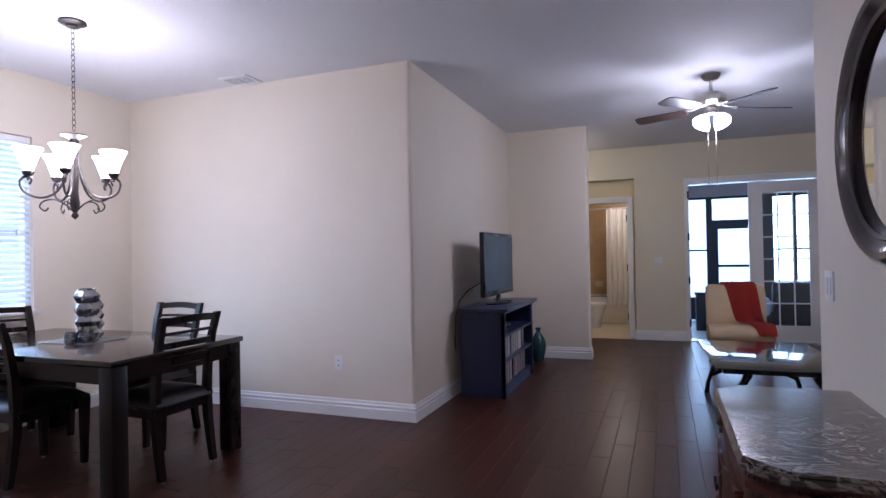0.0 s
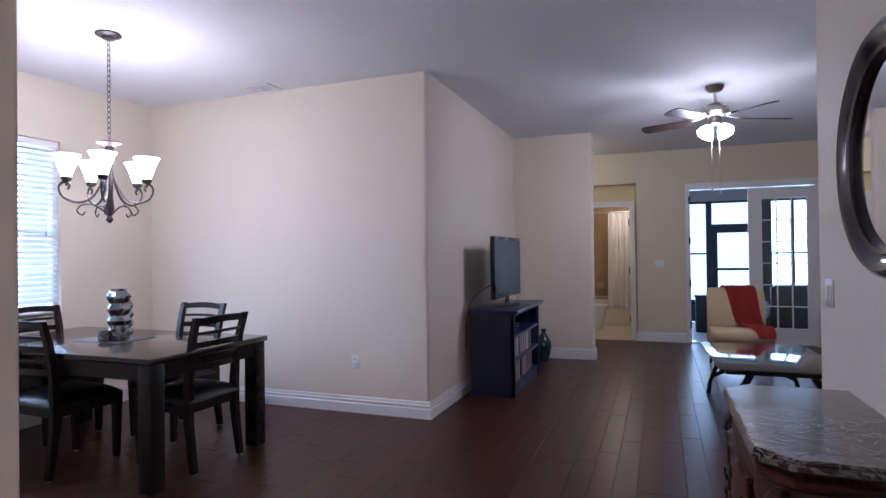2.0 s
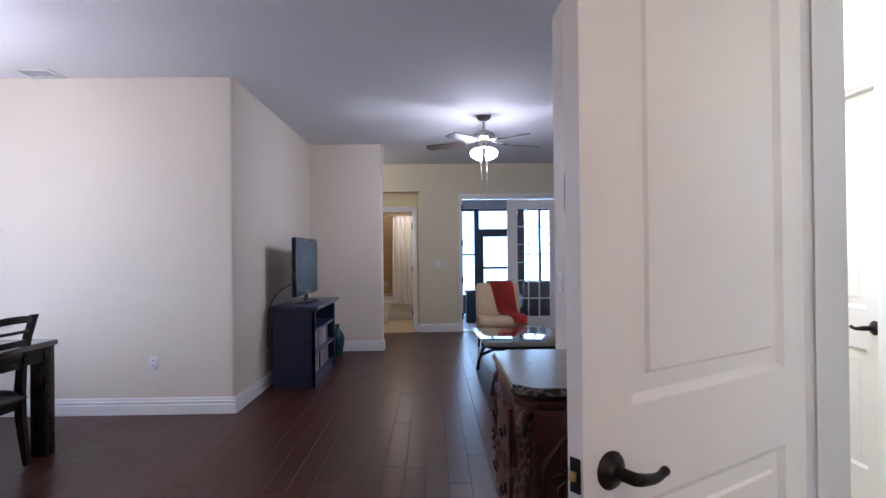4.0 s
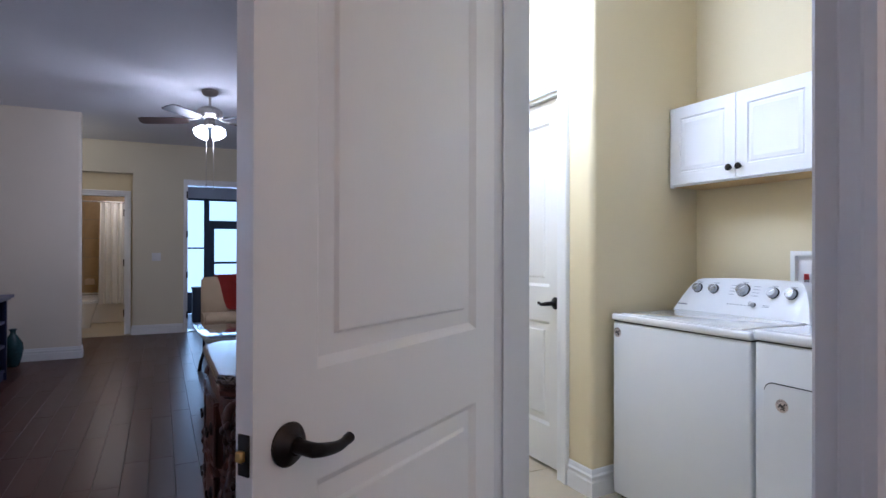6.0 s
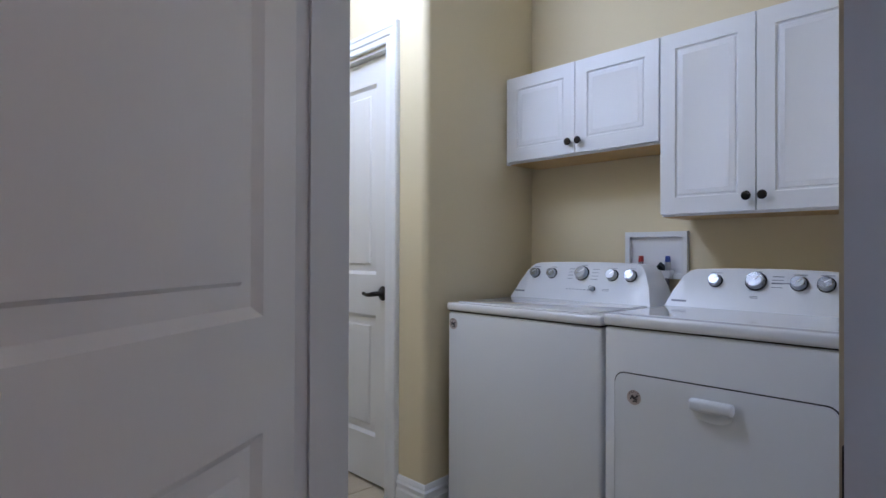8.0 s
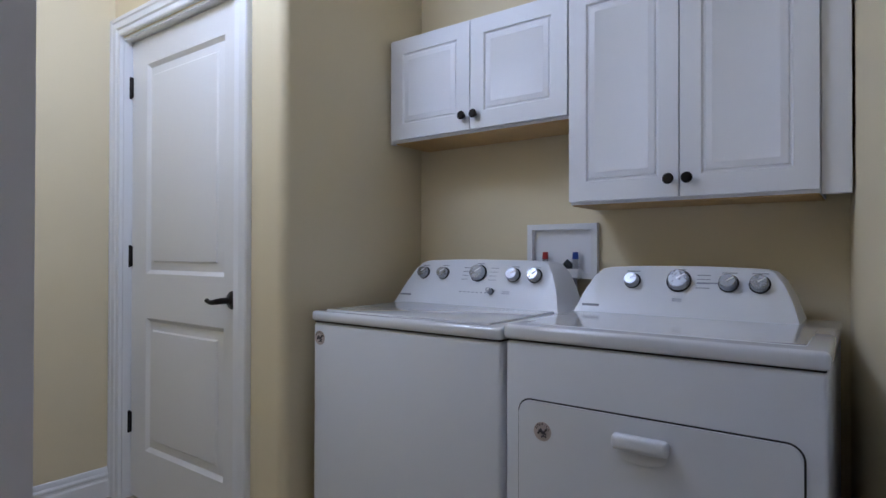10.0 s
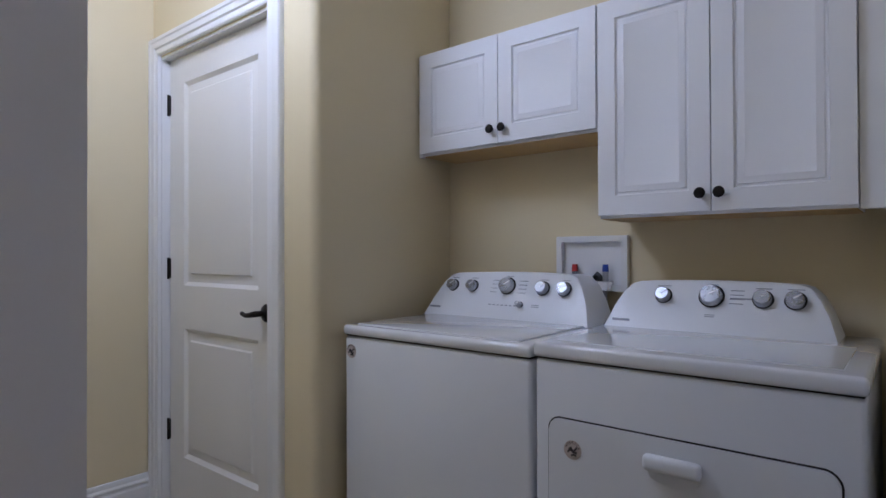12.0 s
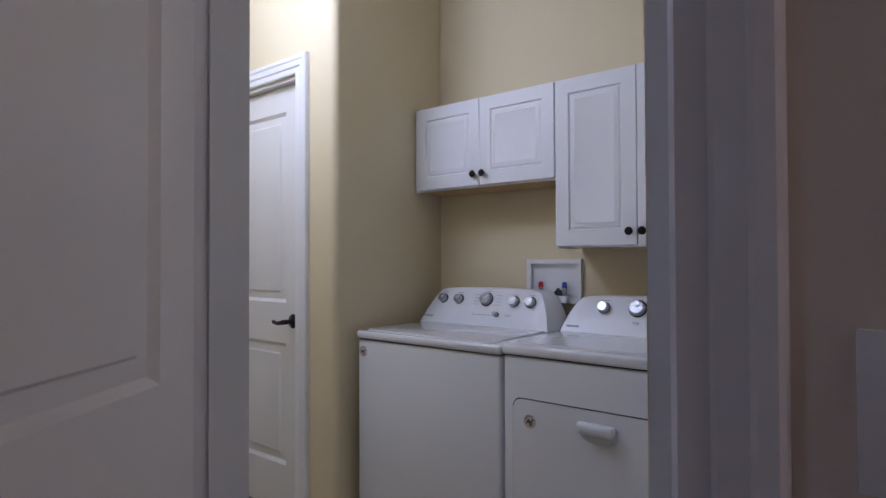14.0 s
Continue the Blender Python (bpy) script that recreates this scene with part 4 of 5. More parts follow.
def plate(name, m, w, h, kindof, label):
    t = thing(name, label, "electrical fitting", m)
    part("plate", B(-w / 2, w / 2, -0.006, 0, -h / 2, h / 2, 0.002, 2), WHITEP, t)
    for dx in ((0,) if w < 0.1 else (-0.023, 0.023)):
        if kindof == "switch":
            part("rocker", B(dx - 0.016, dx + 0.016, -0.010, -0.005, -0.033, 0.033, 0.002, 1), WHITEP, t)
        else:
            for dz in (-0.02, 0.02):
                part("socket", B(-0.017, 0.017, -0.0085, -0.005, dz - 0.014, dz + 0.014, 0.004, 2), WHITEP, t)
                part("slot", B(-0.008, 0.008, -0.0089, -0.0084, dz - 0.005, dz + 0.005), GREYP, t)
    return t


plate("power_outlet", pose(-2.315, 4.115, 0.417), 0.072, 0.116, "outlet", "white wall outlet above the dining-room baseboard")
plate("light_switch", pose(0.04, NY, 1.107), 0.118, 0.116, "switch", "white double light switch beside the french doors")
plate("light_switch", pose(MX, 2.80, 1.11, 0, 0, -90), 0.118, 0.116, "switch", "white double light switch on the mirror wall")
plate("light_switch", pose(EX0, -0.215, 1.10, 0, 0, -90), 0.118, 0.116, "switch", "white light switch beside the laundry doorway")


def ceiling_vent(m, label):
    t = thing("air_vent", label, "air vent", m)
    bm = bmesh.new()
    for a in ((-0.14, 0.14, -0.11, -0.085), (-0.14, 0.14, 0.085, 0.11), (-0.14, -0.115, -0.085, 0.085), (0.115, 0.14, -0.085, 0.085), (-0.008, 0.008, -0.085, 0.085)):
        box(bm, a[0], a[1], a[2], a[3], -0.012, 0)
    part("frame", bm, TRIM, t, smooth=0)
    part("duct", B(-0.115, 0.115, -0.085, 0.085, -0.0015, 0), GREYP, t, smooth=0)
    for s in (-1, 1):
        for k in range(6):
            ob = part("louvre", B(-0.050, 0.050, -0.010, 0.010, -0.001, 0.001), TRIM, t, smooth=0)
            ob.matrix_basis = pose(s * 0.0615, -0.068 + k * 0.027, -0.007, 35)


ceiling_vent(pose(-3.13, 3.985, C, 0, 0, 0), "white metal ceiling air vent of the dining room")
ceiling_vent(pose(1.95, 7.6, C, 0, 0, 0), "white metal ceiling air vent near the french doors")


# ---- living room ----
def tv_stand():
    x0, x1, y0, y1 = -1.585, -1.182, 4.96, 6.10
    t = thing("tv_stand", "dark navy television stand with open shelves holding discs against the wall", "tv stand")
    part("side_panel", B(x0, x1, y0, y0 + 0.03, 0, 0.74, 0.003, 1), NAVY, t)
    part("side_panel", B(x0, x1, y1 - 0.03, y1, 0, 0.74, 0.003, 1), NAVY, t)
    part("back_panel", B(x0, x0 + 0.01, y0 + 0.03, y1 - 0.03, 0.05, 0.74), NAVY, t)
    part("top", B(x0 - 0.015, x1 + 0.045, y0 - 0.045, y1 + 0.045, 0.757, 0.785, 0.006, 2), NAVY, t)
    part("crown", B(x0, x1 + 0.022, y0 - 0.022, y1 + 0.022, 0.738, 0.757, 0.006, 2), NAVY, t)
    for z in (0.07, 0.30, 0.52):
        part("shelf", B(x0 + 0.01, x1 - 0.01, y0 + 0.03, y1 - 0.03, z, z + 0.025, 0.002, 1), NAVY, t)
    part("plinth", B(x0, x1 - 0.02, y0 + 0.03, y1 - 0.03, 0, 0.07), NAVY, t)
    part("post", B(x1 - 0.03, x1, y0, y0 + 0.045, 0.0, 0.74, 0.003, 1), NAVY, t)
    part("post", B(x1 - 0.03, x1, y1 - 0.045, y1, 0.0, 0.74, 0.003, 1), NAVY, t)
    rng = random.Random(8)
    cases = [mat("disc_case_" + n, c, 0.35, var=0.1, bump=0) for n, c in (("white", (0.6, 0.6, 0.62)), ("grey", (0.2, 0.2, 0.22)), ("black", (0.02, 0.02, 0.02)), ("red", (0.3, 0.05, 0.05)), ("cream", (0.5, 0.42, 0.38)))]
    for z in (0.095, 0.325):
        y = 5.10 if z < 0.2 else 5.02
        while y < 5.86:
            w = rng.choice((0.014, 0.014, 0.018, 0.03))
            if rng.random() < 0.12:
                y += 0.06
            mt = rng.choice(cases)
            c = thing("disc_case", "plastic disc case standing upright on the television stand's shelf", "disc case", pose(x1 - 0.045, y, z, rng.uniform(-3, 3) if rng.random() < 0.2 else 0), "disc cases on the shelves")
            part("case", B(-0.13, 0, 0, w - 0.001, 0, rng.choice((0.19, 0.19, 0.175)), 0.001, 1), mt, c)
            y += w
    c = thing("cable_box", "flat black set-top box lying on the upper shelf of the stand", "electronics", pose(x1 - 0.24, 5.42, 0.545))
    part("case", B(-0.13, 0.13, -0.19, 0.19, 0.006, 0.05, 0.004, 2), PLASTIC, c)
    part("display", B(0.1302, 0.1312, -0.05, 0.05, 0.018, 0.036), SCREEN, c)
    for a, b in ((-0.1, -0.15), (0.1, -0.15), (-0.1, 0.15), (0.1, 0.15)):
        part("foot", lathe([(0, 0), (0.012, 0), (0.012, 0.007), (0, 0.007)], 10, m=pose(a, b, 0)), PLASTIC, c)
    g = thing("round_speaker", "small round white gadget on the lower shelf of the stand", "electronics", pose(x1 - 0.07, 5.06, 0.095))
    part("body", lathe([(0, 0), (0.03, 0), (0.045, 0.03), (0.045, 0.06), (0.03, 0.085), (0, 0.09)], 20), WHITEP, g)


tv_stand()


def television():
    t = thing("television", "black flat-screen television on a swivel foot on the dark stand", "television", pose(-1.385, 5.53, 0.785, 0, 0, -1))
    part("panel", B(-0.028, 0.018, -0.480, 0.480, 0.080, 0.672, 0.010, 3), PLASTIC, t)
    part("screen", B(0.0175, 0.0195, -0.448, 0.448, 0.125, 0.642), SCREEN, t)
    part("back_cover", B(-0.062, -0.026, -0.36, 0.36, 0.15, 0.58, 0.02, 3), PLASTIC, t)
    part("neck", lathe([(0, 0.0), (0.045, 0.01), (0.035, 0.04), (0.035, 0.14), (0, 0.14)], 20, m=Matrix.Diagonal((0.6, 1.2, 1, 1))), PLASTIC, t)
    part("foot", lathe([(0, 0), (0.155, 0), (0.16, 0.008), (0.12, 0.016), (0, 0.02)], 32, m=Matrix.Diagonal((0.75, 1.6, 1, 1))), PLASTIC, t)
    part("logo_bar", B(0.0185, 0.0195, -0.02, 0.02, 0.092, 0.098), GREYP, t)
    part("power_cord", tube([(-1.375, 5.30, 1.02), (-1.46, 5.16, 0.99), (-1.54, 5.05, 0.93), (-1.60, 4.99, 0.84), (-1.625, 4.97, 0.72), (-1.635, 4.96, 0.50), (-1.645, 4.99, 0.40)], 0.004, 6), PLASTIC, t).matrix_parent_inverse = t.matrix_basis.inverted()


television()
t = thing("floor_vase", "dark teal glazed ceramic vase on the wooden floor", "vase", pose(-1.27, 6.79, 0))
part("body", lathe([(0, 0), (0.05, 0), (0.055, 0.01), (0.075, 0.08), (0.092, 0.17), (0.085, 0.24), (0.05, 0.30), (0.026, 0.335), (0.024, 0.36), (0.038, 0.385), (0.032, 0.385), (0.018, 0.36), (0.018, 0.30), (0, 0.30)], 28), TEAL, t)


def loft(levels, bm=None):
    """Skin over stacked outlines, each a list of (x, y) with its height."""
    bm = bm or bmesh.new()
    rings = [[bm.verts.new((x, y, z)) for x, y in pts] for pts, z in levels]
    for a, b in zip(rings, rings[1:]):
        for k in range(len(a)):
            bm.faces.new((a[k], a[(k + 1) % len(a)], b[(k + 1) % len(b)], b[k]))
    bm.faces.new(rings[0][::-1])
    bm.faces.new(rings[-1])
    return bm


def commode():
    """Origin at the middle of the back edge; front towards -x."""
    W, D = 0.93, 0.446
    t = thing("marble_top_commode", "carved mahogany commode with a dark veined marble top", "chest of drawers", pose(MX - 0.004, 2.11, 0))

    def outline(o, c=0.075, bow=0.0):
        x0, y0, y1 = -D + 0.04 - o, -W / 2 + 0.04 - o, W / 2 - 0.04 + o
        pts = [(0, y0), (x0 + c, y0), (x0, y0 + c)]
        for k in range(1, 8):
            u = k / 8
            pts.append((x0 - bow * math.sin(u * math.pi), y0 + c + (y1 - y0 - 2 * c) * u))
        return pts + [(x0, y1 - c), (x0 + c, y1), (0, y1)]

    lv = [(outline(o - 0.005, 0.075, b), z) for z, o, b in ((0.10, 0.0, 0.0), (0.13, 0.010, 0.012), (0.20, 0.018, 0.022), (0.32, 0.010, 0.015), (0.42, 0.0, 0.005), (0.52, 0.004, 0.010), (0.60, 0.016, 0.018), (0.655, 0.010, 0.008))]
    part("body", loft(lv), CARVED, t, smooth=50)
    part("plinth", loft([(outline(0.012, 0.08), 0.06), (outline(0.020, 0.08), 0.075), (outline(0.014, 0.08), 0.10)]), CARVED, t)
    part("cornice", loft([(outline(0.002, 0.08), 0.655), (outline(0.022, 0.08), 0.672), (outline(0.026, 0.08), 0.690), (outline(0.012, 0.08), 0.698), (outline(0.020, 0.08), 0.712), (outline(0.020, 0.08), 0.716)]), CARVED, t)
    part("marble_top", loft([(outline(0.030, 0.085), 0.716), (outline(0.038, 0.085), 0.722), (outline(0.038, 0.085), 0.732), (outline(0.030, 0.085), 0.738), (outline(0.032, 0.085), 0.742), (outline(0.026, 0.085), 0.750)]), MARBLE, t, "polished dark brown marble top with pale veins", smooth=25)
    rng = random.Random(3)
    # drawers with raised carved borders and drop handles
    for z0, z1 in ((0.14, 0.34), (0.37, 0.62)):
        y0, y1 = -0.27, 0.27
        xs = -D + 0.018
        dr = part("drawer", loft([([(xs + 0.02, y0), (xs + 0.02, y1), (xs - 0.004, y1 - 0.01), (xs - 0.016, 0.1), (xs - 0.018, 0), (xs - 0.016, -0.1), (xs - 0.004, y0 + 0.01)], z0), ([(xs + 0.02, y0), (xs + 0.02, y1), (xs - 0.004, y1 - 0.01), (xs - 0.016, 0.1), (xs - 0.018, 0), (xs - 0.016, -0.1), (xs - 0.004, y0 + 0.01)], z1)]), CARVED, t, smooth=50)
        bm = bmesh.new()
        for zz in (z0 + 0.012, z1 - 0.012):
            tube([(xs - 0.006 - 0.014 * math.cos(y / 0.27 * 1.5), y, zz + 0.006 * math.sin(y * 40)) for y in [-0.26 + 0.02 * k for k in range(27)]], 0.008, 6, bm)
        for yy in (-0.262, 0.262):
            tube([(xs - 0.008, yy, z0 + 0.01 + (z1 - z0 - 0.02) * k / 8) for k in range(9)], 0.008, 6, bm)
        part("moulding", bm, CARVED, dr)
        for yy in (-0.15, 0.15):
            zc = (z0 + z1) / 2
            part("backplate", lathe([(0, 0), (0.028, 0), (0.024, 0.006), (0.012, 0.010), (0, 0.012)], 14, m=pose(xs - 0.013, yy, zc, 0, -90)), BRONZE, dr)
            part("drop_handle", tube([(xs - 0.03, yy + 0.034 * math.cos(a), zc - 0.030 * math.sin(a)) for a in [math.pi * i / 10 for i in range(11)]], 0.005, 8), BRONZE, dr)
    # carved corner consoles: stacked scrolls with leaves
    for s in (-1, 1):
        bm = bmesh.new()
        cx, cy = -D + 0.085, s * (W / 2 - 0.075)
        dx, dy = -0.7071, 0.7071 * s
        for zc, r, turn in ((0.60, 0.050, 1), (0.16, 0.055, -1)):
            pts, rad = [], []
            for i in range(22):
                a = i * 0.42
                q = r * (1 - i / 26)
                pts.append((cx + dx * (0.030 + q * math.cos(a) * 0.9), cy + dy * (0.030 + q * math.cos(a) * 0.9), zc + turn * q * math.sin(a)))
                rad.append(0.020 * (1 - i / 40))
            tube(pts, rad, 7, bm)
        tube([(cx + dx * (0.050 + 0.020 * math.sin(k * 0.55)), cy + dy * (0.050 + 0.020 * math.sin(k * 0.55)), 0.20 + k * 0.031) for k in range(13)], [0.026 - 0.0006 * k for k in range(13)], 8, bm)
        for k in range(26):
            z = 0.20 + 0.38 * k / 25
            o = 0.062 + 0.018 * math.sin(k * 0.27)
            side = (k % 3 - 1) * 0.022
            px, py = cx + dx * o - dy * side, cy + dy * o + dx * side
            lathe([(0, -0.022), (0.010, -0.012), (0.013, 0.0), (0.008, 0.014), (0, 0.022)], 6, bm, Matrix.Translation((px, py, z)) @ pose(0, 0, 0, rng.uniform(-30, 30), rng.uniform(-30, 30), 0))
        part("corner_scroll", bm, CARVED, t, "carved scroll and leaf corner", smooth=60)
        part("foot", lathe([(0, 0), (0.04, 0), (0.05, 0.02), (0.045, 0.05), (0.035, 0.075), (0, 0.075)], 14, m=pose(cx, cy, 0)), CARVED, t)
        part("foot", lathe([(0, 0), (0.035, 0), (0.042, 0.02), (0.038, 0.05), (0.03, 0.075), (0, 0.075)], 14, m=pose(-0.06, cy, 0)), CARVED, t)
        # end panel relief
        em = bmesh.new()
        yy = s * (W / 2 - 0.035)
        pts = [(-0.20 + 0.13 * math.cos(a), yy, 0.38 + 0.17 * math.sin(a) + 0.02 * math.cos(4 * a)) for a in [6.2832 * i / 28 for i in range(28)]]
        tube(pts, 0.010, 6, em, closed=True)
        for i in range(8):
            a = 6.2832 * i / 8
            tube([(-0.20 + 0.03 * math.cos(a), yy, 0.38 + 0.03 * math.sin(a)), (-0.20 + 0.07 * math.cos(a + 0.3), yy + s * 0.006, 0.38 + 0.08 * math.sin(a + 0.3)), (-0.20 + 0.09 * math.cos(a + 0.7), yy, 0.38 + 0.11 * math.sin(a + 0.7))], [0.010, 0.013, 0.003], 6, em)
        part("end_carving", em, CARVED, t, smooth=60)
    # beading under the top
    bd = bmesh.new()
    o = outline(0.020, 0.08)
    for (xa, ya), (xb, yb) in zip(o, o[1:]):
        L_ = math.hypot(xb - xa, yb - ya)
        for i in range(int(L_ / 0.014)):
            u = (i + 0.5) * 0.014 / L_
            lathe([(0, -0.006), (0.0055, 0), (0, 0.006)], 5, bd, Matrix.Translation((xa + (xb - xa) * u, ya + (yb - ya) * u, 0.703)))
    part("bead_row", bd, CARVED, t, kind="stuff", smooth=60)


commode()


def oval_mirror():
    t = thing("oval_mirror", "large oval wall mirror in a heavy dark frame over the commode", "mirror", pose(MX, 2.07, 1.60, 0, 0, -90))
    a, b = 0.335, 0.305
    prof = [(0.0, 0.012), (0.004, 0.030), (0.016, 0.036), (0.024, 0.024), (0.034, 0.028), (0.050, 0.048), (0.070, 0.052), (0.088, 0.038), (0.098, 0.016), (0.102, 0.0), (0.0, 0.0)]
    bm = bmesh.new()
    n = 64
    rings = []
    for k in range(n):
        an = 6.28318531 * k / n
        rings.append([bm.verts.new(((a + o) * math.cos(an), -h, (b + o) * math.sin(an))) for o, h in prof])
    for k in range(n):
        r, s = rings[k], rings[(k + 1) % n]
        for i in range(len(prof)):
            bm.faces.new((r[i], r[(i + 1) % len(prof)], s[(i + 1) % len(prof)], s[i]))
    part("frame", bm, mat("dark_glossy_frame", (0.022, 0.014, 0.015), 0.2, var=0.2, fine=60, bump=0.04, coat=0.5), t, smooth=45)
    g = bmesh.new()
    lo = [g.verts.new(((a + 0.003) * math.cos(6.28318531 * k / n), -0.010, (b + 0.003) * math.sin(6.28318531 * k / n))) for k in range(n)]
    hi = [g.verts.new((v.co.x, -0.003, v.co.z)) for v in lo]
    g.faces.new(lo)
    g.faces.new(hi[::-1])
    for k in range(n):
        g.faces.new((lo[k], lo[(k + 1) % n], hi[(k + 1) % n], hi[k]))
    part("mirror_glass", g, MIRROR, t, "plain silvered mirror glass", smooth=0)


oval_mirror()


def coffee_table():
    t = thing("coffee_table", "glass-topped coffee table with dark curved wooden legs on the wooden floor", "coffee table", pose(0.83, 5.15, 0, 0, 0, 2))
    g = part("glass_top", B(-0.42, 0.42, -0.66, 0.66, 0.438, 0.450, 0.004, 2), mat("smoked_glass_top", (0.012, 0.014, 0.016), 0.04, var=0.0, bump=0, rvar=0, coat=1.0), t, "smoked glass top")
    bm = bmesh.new()
    for a in ((-0.37, 0.37, -0.61, -0.575, 0.405, 0.438), (-0.37, 0.37, 0.575, 0.61, 0.405, 0.438), (-0.37, -0.335, -0.575, 0.575, 0.405, 0.438), (0.335, 0.37, -0.575, 0.575, 0.405, 0.438)):
        box(bm, *a)
    part("top_rail", bm, ESPRESSO, t)
    for sx in (-1, 1):
        for sy in (-1, 1):
            pts = [(sx * 0.20, sy * 0.545, 0.40), (sx * 0.24, sy * 0.55, 0.33), (sx * 0.31, sy * 0.56, 0.22), (sx * 0.35, sy * 0.57, 0.10), (sx * 0.365, sy * 0.575, 0.0)]
            part("leg", tube(pts, [0.040, 0.034, 0.028, 0.026, 0.030], 10, flat=0.7), ESPRESSO, t)
    for sy in (-1, 1):
        part("stretcher", tube([(-0.33, sy * 0.56, 0.16), (-0.15, sy * 0.56, 0.24), (0, sy * 0.56, 0.26), (0.15, sy * 0.56, 0.24), (0.33, sy * 0.56, 0.16)], 0.018, 8), ESPRESSO, t)


coffee_table()


def slipper_chair():
    """Front towards -y."""
    t = thing("slipper_chair", "tan upholstered armless chair with a curved seat and a red throw", "armchair", pose(0.845, 7.03, 0, 0, 0, 0))

    def cushion(pts, w, name, r=0.03):
        bm = bmesh.new()
        k = 8
        rings = []
        for i in range(k + 1):
            u = i / k * 2 - 1
            e = 1 - 0.03 * abs(u) ** 6
            cy, cz = sum(p[0] for p in pts) / len(pts), sum(p[1] for p in pts) / len(pts)
            rings.append([bm.verts.new((u * w / 2, cy + (y - cy) * e, cz + (z - cz) * e)) for y, z in pts])
        for a, b in zip(rings, rings[1:]):
            for j in range(len(pts)):
                bm.faces.new((a[j], a[(j + 1) % len(pts)], b[(j + 1) % len(pts)], b[j]))
        bm.faces.new(rings[0])
        bm.faces.new(rings[-1])
        bmesh.ops.bevel(bm, geom=[e for e in bm.edges if len({round(abs(v.co.x), 4) for v in e.verts}) == 1 and abs(abs(e.verts[0].co.x) - w / 2) < 1e-4 and abs(e.verts[0].co.x - e.verts[1].co.x) < 1e-5], offset=0.02, segments=3, affect="EDGES")
        return part(name, bm, TAN, t, smooth=60)

    cushion([(-0.36, 0.30), (-0.40, 0.36), (-0.40, 0.42), (-0.36, 0.455), (-0.20, 0.465), (0.0, 0.445), (0.14, 0.435), (0.22, 0.43), (0.22, 0.24), (0.0, 0.25), (-0.2, 0.26)], 0.60, "seat")
    cushion([(0.12, 0.43), (0.15, 0.60), (0.20, 0.78), (0.235, 0.855), (0.27, 0.87), (0.31, 0.85), (0.31, 0.74), (0.27, 0.55), (0.24, 0.40), (0.20, 0.26)], 0.59, "backrest")
    for sx in (-1, 1):
        for y, l in ((-0.32, -0.04), (0.18, 0.05)):
            part("leg", tube([(sx * 0.25, y, 0.27), (sx * 0.265, y + l, 0.0)], [0.022, 0.013], 10), ESPRESSO, t)
    th = bmesh.new()
    prof = [(0.335, 0.55), (0.34, 0.70), (0.325, 0.85), (0.27, 0.892), (0.225, 0.875), (0.195, 0.80), (0.165, 0.68), (0.135, 0.56), (0.105, 0.485), (0.02, 0.468), (-0.10, 0.478), (-0.22, 0.482), (-0.33, 0.476), (-0.405, 0.44), (-0.42, 0.38)]
    n, k = len(prof), 14
    g = []
    for i, (y, z) in enumerate(prof):
        row = []
        u = i / (n - 1)
        xl, xr = -0.16 + 0.36 * max(0, u - 0.15), 0.19 + 0.115 * min(1, max(0, u - 0.2) * 1.6)
        for j in range(k + 1):
            v = j / k
            wav = 0.007 * math.sin(v * 17 + i * 0.6) + 0.004 * math.sin(v * 31 + i)
            row.append(th.verts.new((xl + (xr - xl) * v, y - wav * 0.8, z + abs(wav))))
        g.append(row)
    for i in range(n - 1):
        for j in range(k):
            th.faces.new((g[i][j], g[i + 1][j], g[i + 1][j + 1], g[i][j + 1]))
    bmesh.ops.solidify(th, geom=list(th.faces), thickness=0.006)
    throw = thing("throw_blanket", "rumpled red throw blanket draped over the tan armless chair", "blanket", pose(0.845, 7.03, 0))
    part("cloth", th, RED, throw, smooth=70)


slipper_chair()


